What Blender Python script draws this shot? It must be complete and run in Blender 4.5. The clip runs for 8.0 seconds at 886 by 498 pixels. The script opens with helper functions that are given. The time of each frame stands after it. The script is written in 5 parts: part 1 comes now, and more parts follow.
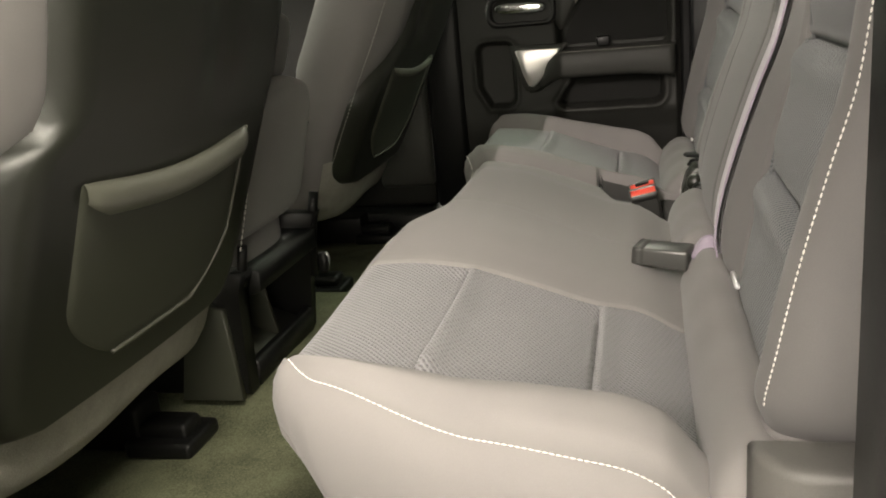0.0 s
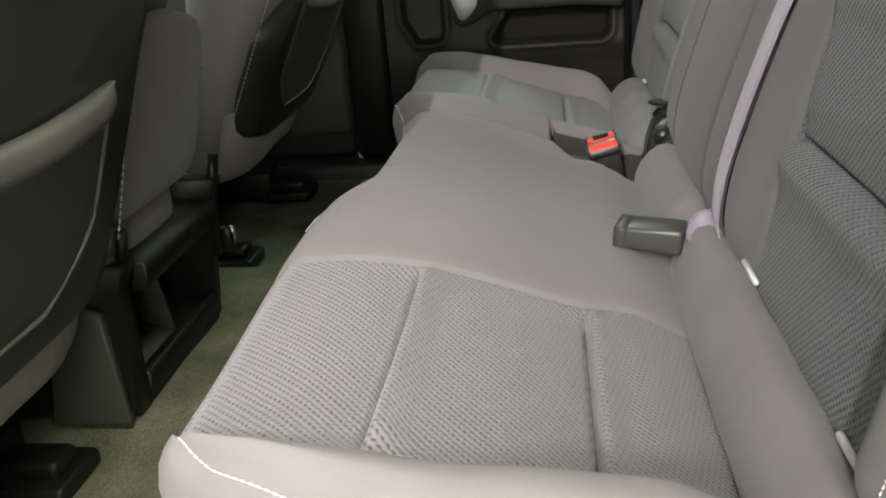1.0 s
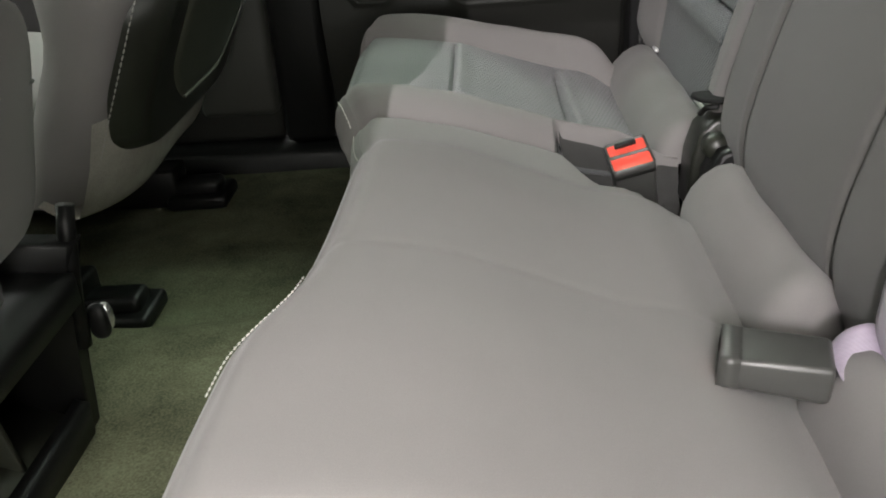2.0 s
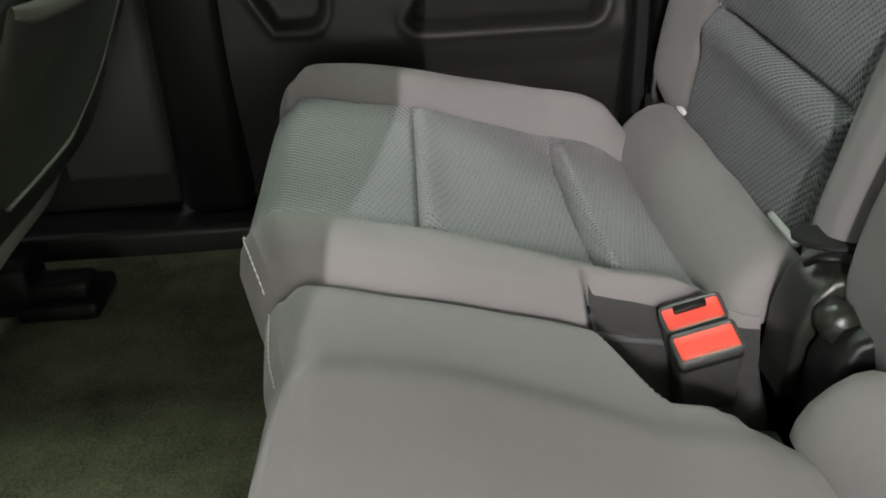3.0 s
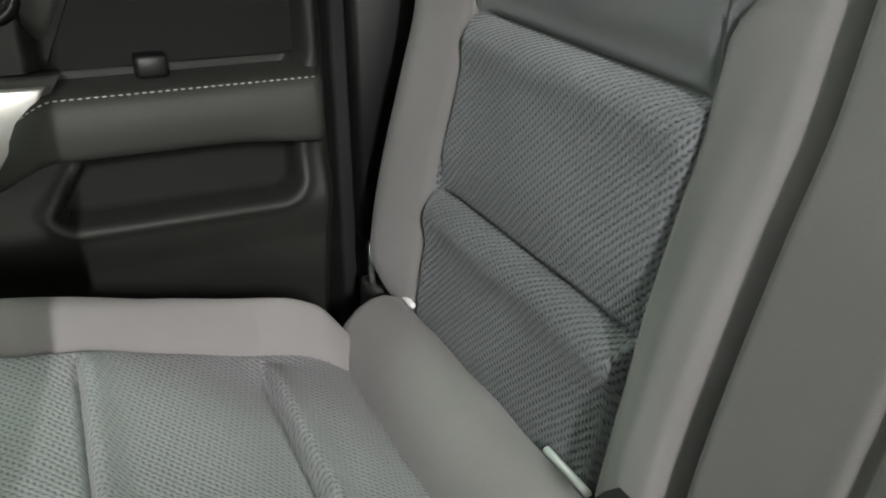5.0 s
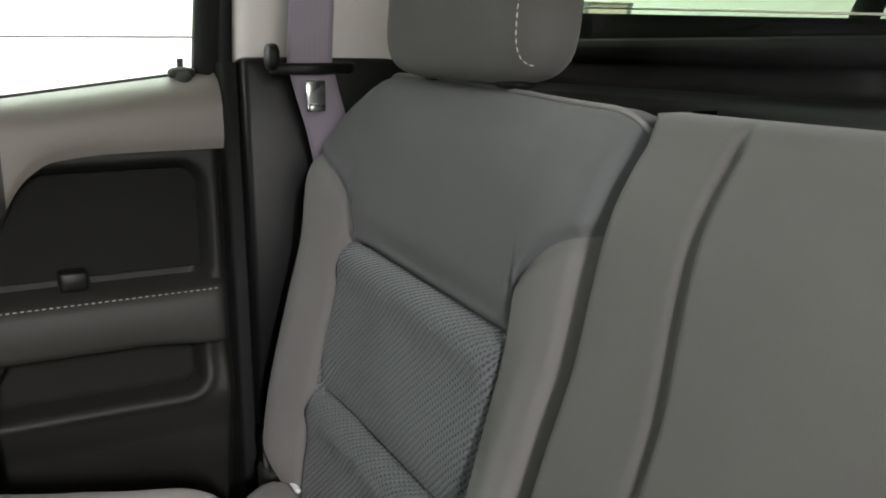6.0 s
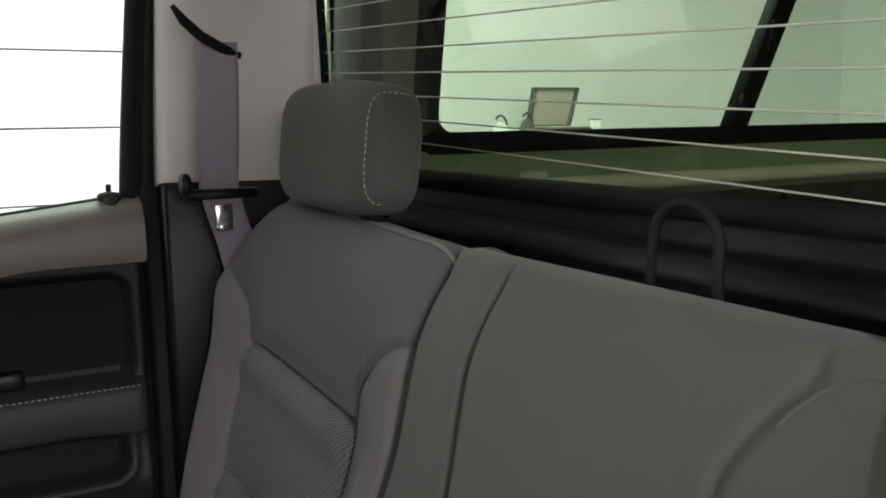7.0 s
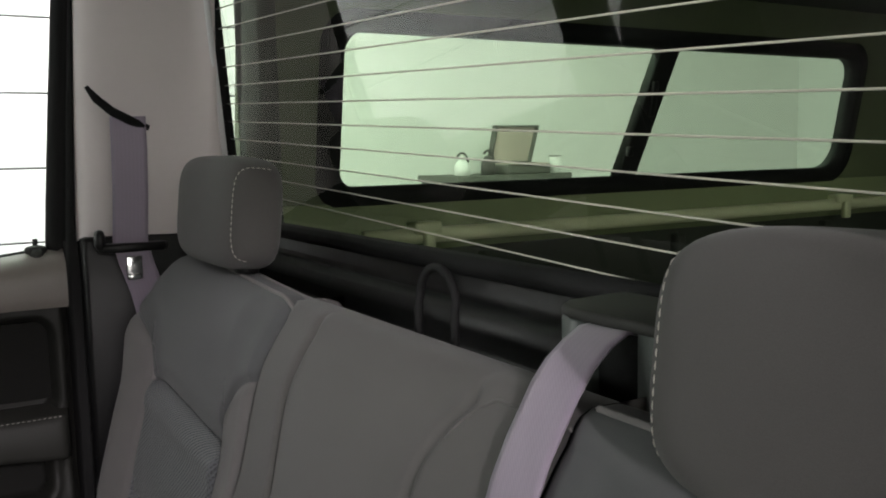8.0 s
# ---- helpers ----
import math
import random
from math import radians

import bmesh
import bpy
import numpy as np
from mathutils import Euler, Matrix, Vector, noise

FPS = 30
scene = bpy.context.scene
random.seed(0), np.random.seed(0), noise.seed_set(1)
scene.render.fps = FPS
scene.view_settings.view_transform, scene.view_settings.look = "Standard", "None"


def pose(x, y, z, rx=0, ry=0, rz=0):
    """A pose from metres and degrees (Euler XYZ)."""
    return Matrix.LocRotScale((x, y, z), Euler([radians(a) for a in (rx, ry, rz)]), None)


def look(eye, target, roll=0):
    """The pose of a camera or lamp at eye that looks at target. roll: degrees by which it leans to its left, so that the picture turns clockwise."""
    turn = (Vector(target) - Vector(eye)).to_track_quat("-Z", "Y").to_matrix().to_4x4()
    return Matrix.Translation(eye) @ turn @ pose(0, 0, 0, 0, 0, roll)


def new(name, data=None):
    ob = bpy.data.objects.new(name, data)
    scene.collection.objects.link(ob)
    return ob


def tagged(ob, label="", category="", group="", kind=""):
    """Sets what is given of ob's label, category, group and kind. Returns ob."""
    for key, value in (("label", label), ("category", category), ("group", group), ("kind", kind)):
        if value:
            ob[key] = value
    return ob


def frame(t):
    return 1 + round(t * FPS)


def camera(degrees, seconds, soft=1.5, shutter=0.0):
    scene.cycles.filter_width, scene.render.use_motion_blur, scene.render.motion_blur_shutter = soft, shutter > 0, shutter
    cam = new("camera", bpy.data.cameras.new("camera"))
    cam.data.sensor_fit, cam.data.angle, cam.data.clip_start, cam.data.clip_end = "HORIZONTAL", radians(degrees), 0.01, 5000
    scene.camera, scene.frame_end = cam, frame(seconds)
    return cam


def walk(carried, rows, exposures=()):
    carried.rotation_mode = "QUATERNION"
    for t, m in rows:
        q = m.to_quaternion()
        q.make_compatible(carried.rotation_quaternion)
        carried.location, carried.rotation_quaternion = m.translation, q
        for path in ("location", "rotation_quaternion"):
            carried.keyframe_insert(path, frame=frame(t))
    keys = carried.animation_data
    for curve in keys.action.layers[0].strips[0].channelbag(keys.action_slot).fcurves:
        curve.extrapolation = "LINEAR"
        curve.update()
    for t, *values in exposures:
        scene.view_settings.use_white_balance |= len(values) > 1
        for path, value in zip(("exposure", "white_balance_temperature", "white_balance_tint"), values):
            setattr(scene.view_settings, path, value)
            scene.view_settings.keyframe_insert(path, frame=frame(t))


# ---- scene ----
cam = camera(53.4, 8.0, soft=1.9)
PATH = [
    (0, (0.395, -0.611, 0.728), (-0.061, 1.257, 0.179), -5.4),
    (0.5, (0.36, -0.504, 0.709), (0.01, 1.356, 0.062), -4.9),
    (1, (0.319, -0.392, 0.718), (0.06, 1.458, 0.005), -4.8),
    (1.2, (0.307, -0.34, 0.722), (0.083, 1.506, -0.014), -4.7),
    (2.3, (0.227, 0.117, 0.716), (0.134, 1.901, -0.185), -5.2),
    (2.5, (0.223, 0.189, 0.712), (0.146, 1.978, -0.178), -5.4),
    (3, (0.206, 0.373, 0.729), (0.246, 2.131, -0.225), -3.3),
    (3.5, (0.213, 0.511, 0.72), (0.382, 2.232, -0.284), -2.3),
    (4, (0.197, 0.583, 0.705), (0.558, 2.283, -0.286), -2.1),
    (4.5, (0.203, 0.605, 0.708), (0.784, 2.283, -0.212), -1.3),
    (4.8, (0.204, 0.587, 0.74), (0.912, 2.255, -0.106), -0.2),
    (5, (0.225, 0.569, 0.757), (0.962, 2.261, -0.015), -0.7),
    (5.2, (0.234, 0.539, 0.786), (1.011, 2.243, 0.083), -0.8),
    (6.3, (0.239, 0.397, 0.861), (1.167, 2.129, 0.486), -0.2),
    (6.5, (0.243, 0.366, 0.874), (1.187, 2.097, 0.537), -0.5),
    (7, (0.259, 0.269, 0.907), (1.23, 1.994, 0.62), -0.9),
    (7.5, (0.269, 0.159, 0.934), (1.258, 1.877, 0.669), -1.0),
    (7.6, (0.266, 0.147, 0.931), (1.264, 1.862, 0.68), -1.2),
    (8, (0.305, 0.064, 0.946), (1.312, 1.778, 0.728), -1.2),
]
EXPOSURE = [(0.0, 0.85, 7400, 6.5), (0.6, 0.8, 7000, 6.5), (1.0, 0.9, 6700, 6.5), (2.5, 1.3, 6550, 6.0), (3.5, 1.4, 6500, 5.0), (4.2, 1.45, 6400, 4.5), (5.0, 1.6, 6450, 3.0), (6.5, 0.65, 6500, 9.5), (7.0, 0.25, 6500, 11.0), (8.0, 0.2, 6500, 12.5)]
walk(cam, [(t, look(e, g, r)) for t, e, g, r in PATH], EXPOSURE)

YC = 0.615

# ---- light ----
world = bpy.data.worlds.new("world")
world.use_nodes = True
world.node_tree.nodes["Background"].inputs[0].default_value = (0.8, 0.9, 1.0, 1)
world.node_tree.nodes["Background"].inputs[1].default_value = 0.01
scene.world = world


def area_lamp(name, eye, target, sx, sy, watts, colour):
    d = bpy.data.lights.new(name, "AREA")
    d.shape, d.size, d.size_y, d.energy, d.color = "RECTANGLE", sx, sy, watts, colour
    ob = new(name, d)
    ob.matrix_world = look(eye, target)
    return ob


area_lamp("door_side_lamp", (-0.62, -4.5, 2.83), (0.3, 0.8, 0.4), 0.016, 0.5, 130, (1.0, 0.93, 0.97))
area_lamp("driver_aisle_lamp", (1.1, -1.6, 3.08), (0.3, -0.1, 0.5), 2.0, 0.5, 125, (1.0, 0.97, 0.93))
area_lamp("window_light", (0.6, -4.90, 1.45), (0.4, 0.0, 0.9), 3.8, 1.6, 105, (1.0, 0.97, 0.93))
area_lamp("passenger_aisle_lamp", (2.0, 3.1, 3.08), (2.0, 3.4, 0.0), 5.0, 0.6, 110, (0.80, 1.0, 0.84))
# added fill without a known fixture, brightens the garage door and its reflection
area_lamp("garage_door_fill", (-1.2, 4.7, 3.08), (-1.2, 5.5, 1.2), 4.0, 0.2, 130, (0.97, 1.0, 0.98))
area_lamp("front_aisle_lamp", (-3.2, 0.6, 3.08), (-2.9, 0.6, 0.0), 0.6, 3.0, 35, (0.88, 1.0, 0.89))
area_lamp("front_window_light", (-5.90, 0.9, 1.25), (0.0, 0.7, 0.9), 3.6, 1.5, 170, (0.93, 1.0, 0.94))

# ---- materials ----


def material(name):
    m = bpy.data.materials.new(name)
    m.use_nodes = True
    return m, m.node_tree.nodes, m.node_tree.links, m.node_tree.nodes["Principled BSDF"]


def add(nodes, kind, **values):
    n = nodes.new(kind)
    for k, v in values.items():
        n.inputs[k].default_value = v
    return n


def surface(name, colour, rough=0.6, metal=0.0, grain=900.0, bump=0.15, vary=0.12, patch=9.0, spec=0.5, sheen=0.0):
    """A plain stuff with fine grain, broad unevenness and a little relief."""
    m, nodes, links, b = material(name)
    co = nodes.new("ShaderNodeTexCoord")
    fine = add(nodes, "ShaderNodeTexNoise", Scale=grain, Detail=3.0)
    broad = add(nodes, "ShaderNodeTexNoise", Scale=patch, Detail=4.0, Roughness=0.6)
    links.new(co.outputs["Object"], fine.inputs["Vector"])
    links.new(co.outputs["Object"], broad.inputs["Vector"])
    mixed = nodes.new("ShaderNodeMix")
    mixed.data_type = "FLOAT"
    mixed.inputs[0].default_value = 0.5
    links.new(fine.outputs["Fac"], mixed.inputs[2])
    links.new(broad.outputs["Fac"], mixed.inputs[3])
    ramp = nodes.new("ShaderNodeValToRGB")
    ramp.color_ramp.elements[0].position, ramp.color_ramp.elements[1].position = 0.3, 0.7
    ramp.color_ramp.elements[0].color = tuple(c * (1 - vary) for c in colour) + (1,)
    ramp.color_ramp.elements[1].color = tuple(min(1, c * (1 + vary)) for c in colour) + (1,)
    links.new(mixed.outputs[0], ramp.inputs[0])
    links.new(ramp.outputs[0], b.inputs["Base Color"])
    bp = add(nodes, "ShaderNodeBump", Strength=bump, Distance=0.0006)
    links.new(fine.outputs["Fac"], bp.inputs["Height"])
    links.new(bp.outputs[0], b.inputs["Normal"])
    rr = add(nodes, "ShaderNodeMapRange")
    rr.inputs["To Min"].default_value, rr.inputs["To Max"].default_value = rough - 0.07, min(1, rough + 0.07)
    links.new(broad.outputs["Fac"], rr.inputs["Value"])
    links.new(rr.outputs[0], b.inputs["Roughness"])
    b.inputs["Metallic"].default_value = metal
    b.inputs["Specular IOR Level"].default_value = spec
    if sheen:
        b.inputs["Sheen Weight"].default_value = sheen
        b.inputs["Sheen Roughness"].default_value = 0.5
    return m


def woven(name, light, dark, slant, pitch=0.0050, strength=0.9, depth=0.3):
    """Seat insert cloth: a plush twill with slanting ribs broken by small staggered steps, laid out in metres on the mesh's own map."""
    m, nodes, links, b = material(name)

    def calc(op, a, c=None, d=None):
        n = nodes.new("ShaderNodeMath")
        n.operation = op
        for k, v in enumerate((a, c, d)):
            if v is None:
                continue
            if isinstance(v, (int, float)):
                n.inputs[k].default_value = v
            else:
                links.new(v, n.inputs[k])
        return n.outputs[0]
    uv = nodes.new("ShaderNodeUVMap")
    co = nodes.new("ShaderNodeTexCoord")
    wob = add(nodes, "ShaderNodeTexNoise", Scale=70.0, Detail=2.0)
    links.new(co.outputs["Object"], wob.inputs["Vector"])
    sep = nodes.new("ShaderNodeSeparateXYZ")
    links.new(uv.outputs[0], sep.inputs[0])
    ca, sa = math.cos(slant), math.sin(slant)
    across = calc("SUBTRACT", calc("MULTIPLY", sep.outputs[0], ca), calc("MULTIPLY", sep.outputs[1], sa))
    along = calc("ADD", calc("MULTIPLY", sep.outputs[0], sa), calc("MULTIPLY", sep.outputs[1], ca))
    steps = calc("SINE", calc("MULTIPLY", along, 2 * math.pi / 0.0044))
    shift = calc("ADD", calc("MULTIPLY", calc("SUBTRACT", wob.outputs["Fac"], 0.5), 0.35), calc("MULTIPLY", steps, 0.07))
    rib = calc("ADD", calc("DIVIDE", across, pitch), shift)
    stagger = calc("ADD", calc("DIVIDE", along, 0.0044), calc("MULTIPLY", calc("FLOOR", rib), 0.5))
    broken = calc("MULTIPLY_ADD", calc("COSINE", calc("MULTIPLY", stagger, 2 * math.pi)), 0.36, 0.64)
    groove = calc("MULTIPLY_ADD", calc("COSINE", calc("MULTIPLY", calc("SUBTRACT", rib, 0.5), 2 * math.pi)), 0.5, 0.5)
    pit = calc("MULTIPLY", calc("POWER", groove, 1.7), broken)
    fine = add(nodes, "ShaderNodeTexNoise", Scale=1800.0, Detail=2.0)
    broad = add(nodes, "ShaderNodeTexNoise", Scale=14.0, Detail=5.0)
    links.new(co.outputs["Object"], broad.inputs["Vector"])
    links.new(co.outputs["Object"], fine.inputs["Vector"])
    # shade in the grooves between ribs is painted: pit mixes towards the dark colour
    mix = nodes.new("ShaderNodeMix")
    mix.data_type = "RGBA"
    mix.inputs[6].default_value, mix.inputs[7].default_value = (*light, 1), (*dark, 1)
    links.new(calc("MULTIPLY", pit, depth), mix.inputs[0])
    rr = add(nodes, "ShaderNodeMapRange")
    rr.inputs["To Min"].default_value, rr.inputs["To Max"].default_value = 0.84, 1.16
    links.new(calc("ADD", calc("MULTIPLY", broad.outputs["Fac"], 0.6), calc("MULTIPLY", fine.outputs["Fac"], 0.4)), rr.inputs["Value"])
    mul = nodes.new("ShaderNodeVectorMath")
    mul.operation = "SCALE"
    links.new(mix.outputs[2], mul.inputs[0])
    links.new(rr.outputs[0], mul.inputs["Scale"])
    links.new(mul.outputs[0], b.inputs["Base Color"])
    bp = add(nodes, "ShaderNodeBump", Strength=strength, Distance=0.0016)
    links.new(calc("SUBTRACT", calc("MULTIPLY", fine.outputs["Fac"], 0.15), pit), bp.inputs["Height"])
    links.new(bp.outputs[0], b.inputs["Normal"])
    b.inputs["Roughness"].default_value = 0.85
    b.inputs["Specular IOR Level"].default_value = 0.25
    b.inputs["Sheen Weight"].default_value = 0.2
    return m


def webbing(name, colour):
    m, nodes, links, b = material(name)
    uv = nodes.new("ShaderNodeUVMap")
    wv = nodes.new("ShaderNodeTexWave")
    wv.wave_type, wv.bands_direction = "BANDS", "X"
    wv.inputs["Scale"].default_value = 62.0
    wv.inputs["Distortion"].default_value = 0.4
    links.new(uv.outputs[0], wv.inputs["Vector"])
    w2 = nodes.new("ShaderNodeTexWave")
    w2.wave_type, w2.bands_direction = "BANDS", "DIAGONAL"
    w2.inputs["Scale"].default_value = 220.0
    links.new(uv.outputs[0], w2.inputs["Vector"])
    ramp = nodes.new("ShaderNodeValToRGB")
    ramp.color_ramp.elements[0].color = tuple(c * 0.97 for c in colour) + (1,)
    ramp.color_ramp.elements[1].color = tuple(c * 1.015 for c in colour) + (1,)
    links.new(wv.outputs["Fac"], ramp.inputs[0])
    links.new(ramp.outputs[0], b.inputs["Base Color"])
    bp = add(nodes, "ShaderNodeBump", Strength=0.12, Distance=0.0005)
    links.new(w2.outputs["Fac"], bp.inputs["Height"])
    links.new(bp.outputs[0], b.inputs["Normal"])
    b.inputs["Roughness"].default_value = 0.55
    b.inputs["Sheen Weight"].default_value = 0.3
    return m


def pane_glass(name, tint, gloss=0.09):
    """Thin tinted pane: clear but for its tint, with the mirror gloss of glass that grows towards grazing."""
    m, nodes, links, b = material(name)
    nodes.remove(b)
    tr = add(nodes, "ShaderNodeBsdfTransparent", Color=(*tint, 1))
    gl = add(nodes, "ShaderNodeBsdfGlossy", Roughness=0.0)
    lw = add(nodes, "ShaderNodeLayerWeight", Blend=0.5)
    pw = nodes.new("ShaderNodeMath")
    pw.operation = "POWER"
    pw.inputs[1].default_value = 5.0
    ma = nodes.new("ShaderNodeMath")
    ma.operation = "MULTIPLY_ADD"
    ma.inputs[1].default_value, ma.inputs[2].default_value = 0.9, gloss
    mx = nodes.new("ShaderNodeMixShader")
    links.new(lw.outputs["Facing"], pw.inputs[0])
    links.new(pw.outputs[0], ma.inputs[0])
    links.new(ma.outputs[0], mx.inputs[0])
    links.new(tr.outputs[0], mx.inputs[1])
    links.new(gl.outputs[0], mx.inputs[2])
    links.new(mx.outputs[0], nodes["Material Output"].inputs[0])
    return m


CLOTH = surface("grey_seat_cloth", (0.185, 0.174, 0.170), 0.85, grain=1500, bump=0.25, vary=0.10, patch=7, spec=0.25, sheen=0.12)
# the seat cloth again, darkened to put the backrest bolsters' shade into the colour
CLOTH_SHADED = surface("shaded_backrest_cloth", (0.140, 0.134, 0.130), 0.85, grain=1500, bump=0.25, vary=0.10, patch=7, spec=0.25, sheen=0.12)
# darker still for the shaded centre back; also used on plain mid-grey parts
CLOTH_MID = surface("dimmed_mid_grey_cloth", (0.094, 0.090, 0.086), 0.85, grain=1500, bump=0.25, vary=0.10, patch=7, spec=0.25, sheen=0.12)
CLOTH_DARK = surface("charcoal_seat_cloth", (0.092, 0.095, 0.096), 0.85, grain=1500, bump=0.25, vary=0.12, patch=7, spec=0.25, sheen=0.12)
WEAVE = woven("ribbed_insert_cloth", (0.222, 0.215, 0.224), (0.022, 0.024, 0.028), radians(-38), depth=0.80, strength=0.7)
# insert weave darkened for the backrests, their dimmer light put into the colour
WEAVE_SHADED = woven("shaded_ribbed_insert_cloth", (0.124, 0.133, 0.137), (0.011, 0.013, 0.015), radians(-45), depth=0.80, strength=0.9)
BOOT = surface("dark_buckle_boot_cloth", (0.045, 0.045, 0.043), 0.9, grain=1500, bump=0.4, vary=0.2, patch=30, spec=0.2)
VALANCE = surface("grey_valance_felt", (0.33, 0.315, 0.28), 0.95, grain=600, bump=0.6, vary=0.22, patch=30, spec=0.15)
SHELL = surface("black_seat_shell_vinyl", (0.016, 0.017, 0.013), 0.35, grain=1100, bump=0.25, vary=0.15)
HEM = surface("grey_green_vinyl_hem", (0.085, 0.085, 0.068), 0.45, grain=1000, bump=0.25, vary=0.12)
POCKET = surface("dark_green_grey_vinyl", (0.042, 0.044, 0.032), 0.5, grain=1000, bump=0.25, vary=0.15)
BLACK = surface("black_moulded_plastic", (0.006, 0.006, 0.006), 0.40, grain=1400, bump=0.25, vary=0.2, spec=0.28)
BUCKLE = surface("charcoal_buckle_plastic", (0.050, 0.050, 0.047), 0.33, grain=1400, bump=0.15, vary=0.15)
DOORSKIN = surface("charcoal_door_plastic", (0.016, 0.016, 0.014), 0.55, grain=1300, bump=0.35, vary=0.12, spec=0.3)
DOORSOFT = surface("charcoal_soft_vinyl", (0.027, 0.027, 0.024), 0.6, grain=900, bump=0.35, vary=0.12, spec=0.3)
POST = surface("grey_post_cover_plastic", (0.036, 0.036, 0.032), 0.6, grain=1000, bump=0.3, vary=0.12, spec=0.3)
# door plastic darkened and dulled to paint the shade inside recesses
DOORSHADE = surface("shaded_door_recess_plastic", (0.012, 0.012, 0.011), 0.8, grain=1300, bump=0.3, vary=0.15, spec=0.12)
PILLAR = surface("pale_taupe_pillar_trim", (0.70, 0.645, 0.63), 0.6, grain=1300, bump=0.3, vary=0.06, patch=5)
HEADLINER = surface("pale_grey_headliner", (0.45, 0.43, 0.41), 0.9, grain=900, bump=0.4, vary=0.06)
SILVER = surface("satin_silver_trim", (0.62, 0.60, 0.58), 0.32, metal=0.7, grain=2000, bump=0.05, vary=0.05)
CHROME = surface("polished_chrome", (0.82, 0.82, 0.82), 0.12, metal=1.0, grain=900, bump=0.03, vary=0.05)
STEEL = surface("bright_anchor_steel", (0.75, 0.75, 0.75), 0.25, metal=0.9, grain=900, bump=0.05, vary=0.08)
# door plastic lightened to brown-grey, window light on the sill put into the colour
SILLLIT = surface("window_lit_sill_vinyl", (0.235, 0.210, 0.192), 0.5, grain=900, bump=0.35, vary=0.1)
RED = surface("red_button_plastic", (0.86, 0.095, 0.065), 0.35, grain=1500, bump=0.08, vary=0.08)
ANCHOR = surface("white_plated_anchor_steel", (0.80, 0.80, 0.80), 0.35, metal=0.15, grain=900, bump=0.05, vary=0.05)
RUBBER = surface("black_rubber_seal", (0.009, 0.009, 0.009), 0.65, grain=1000, bump=0.3, vary=0.2, spec=0.18)
THREAD = surface("white_stitching_thread", (0.78, 0.75, 0.70), 0.8, grain=3000, bump=0.3, vary=0.1)
THREAD_GREY = surface("grey_stitching_thread", (0.30, 0.29, 0.27), 0.8, grain=3000, bump=0.3, vary=0.1)
THREAD_DULL = surface("tan_stitching_thread", (0.48, 0.45, 0.40), 0.8, grain=3000, bump=0.3, vary=0.1)
CARPET = surface("worn_olive_grey_carpet", (0.100, 0.104, 0.066), 1.0, grain=420, bump=1.0, vary=0.7, patch=13, spec=0.1)
BELT = webbing("lilac_grey_webbing", (0.265, 0.222, 0.280))
BELTBOX = surface("grey_green_guide_plastic", (0.085, 0.096, 0.088), 0.42, grain=1000, bump=0.3, vary=0.12)
BELT_DARK = webbing("dark_grey_webbing", (0.10, 0.095, 0.115))
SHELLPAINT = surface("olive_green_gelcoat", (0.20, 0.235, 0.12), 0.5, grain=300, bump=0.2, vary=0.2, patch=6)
# the olive gelcoat at half brightness, shade of the shell's inside put into it
SHELLSHADE = surface("shaded_olive_gelcoat", (0.100, 0.120, 0.062), 0.55, grain=60, bump=0.1, vary=0.12, patch=6)
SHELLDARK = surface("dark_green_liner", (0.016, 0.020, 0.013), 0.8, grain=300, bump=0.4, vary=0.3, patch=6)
RAILMETAL = surface("dull_brass_green_metal", (0.60, 0.62, 0.40), 0.4, metal=0.1, grain=300, bump=0.1, vary=0.15)
WALLPAINT = surface("white_wall_paint", (0.80, 0.80, 0.79), 0.7, grain=200, bump=0.1, vary=0.03, patch=2)
DOORPAINT = surface("white_sectional_door_paint", (0.82, 0.82, 0.82), 0.5, grain=300, bump=0.1, vary=0.02, patch=2)
CONCRETE = surface("grey_concrete", (0.30, 0.29, 0.28), 0.8, grain=120, bump=0.4, vary=0.2, patch=3)
LINING = surface("pale_pinkish_case_lining", (0.46, 0.385, 0.35), 0.8, grain=300, bump=0.2, vary=0.2, patch=4)
TABLETOP = surface("dark_workbench_top", (0.10, 0.10, 0.09), 0.6, grain=200, bump=0.2, vary=0.2)
WIRE = surface("pale_heater_wire", (0.62, 0.60, 0.50), 0.45, grain=500, bump=0.05, vary=0.05)
GLASS_CLEAR = pane_glass("clear_side_glass", (0.97, 0.98, 0.97))
GLASS_GREEN = pane_glass("green_tinted_rear_glass", (0.80, 0.90, 0.77))
GLASS_SHELL = pane_glass("green_tinted_shell_glass", (0.84, 0.92, 0.80))
GLASS_SHELL_DARK = pane_glass("grey_green_shell_glass", (0.66, 0.74, 0.64))

# ---- mesh helpers ----


def thing(name, label, category, at=(0, 0, 0), group="", kind=""):
    ob = new(name)
    ob.location = at
    ob.empty_display_size = 0.05
    return tagged(ob, label, category, group, kind)


def part(name, bm, mat, parent=None, label="", smooth=True):
    me = bpy.data.meshes.new(name)
    bmesh.ops.recalc_face_normals(bm, faces=bm.faces)
    for f in bm.faces:
        f.smooth = smooth
    bm.to_mesh(me)
    bm.free()
    if mat:
        me.materials.append(mat)
    ob = new(name, me)
    if parent:
        ob.parent = parent
        if parent.parent is None:
            ob.matrix_parent_inverse = Matrix.Translation(-parent.location)
    if label:
        ob["label"] = label
    return ob


def structure(name, bm, mat, label, category, smooth=False):
    return tagged(part(name, bm, mat, None, "", smooth), label, category, kind="structure")


def step(a, b, t):
    t = np.clip((np.asarray(t, float) - a) / (b - a), 0, 1)
    return t * t * (3 - 2 * t)


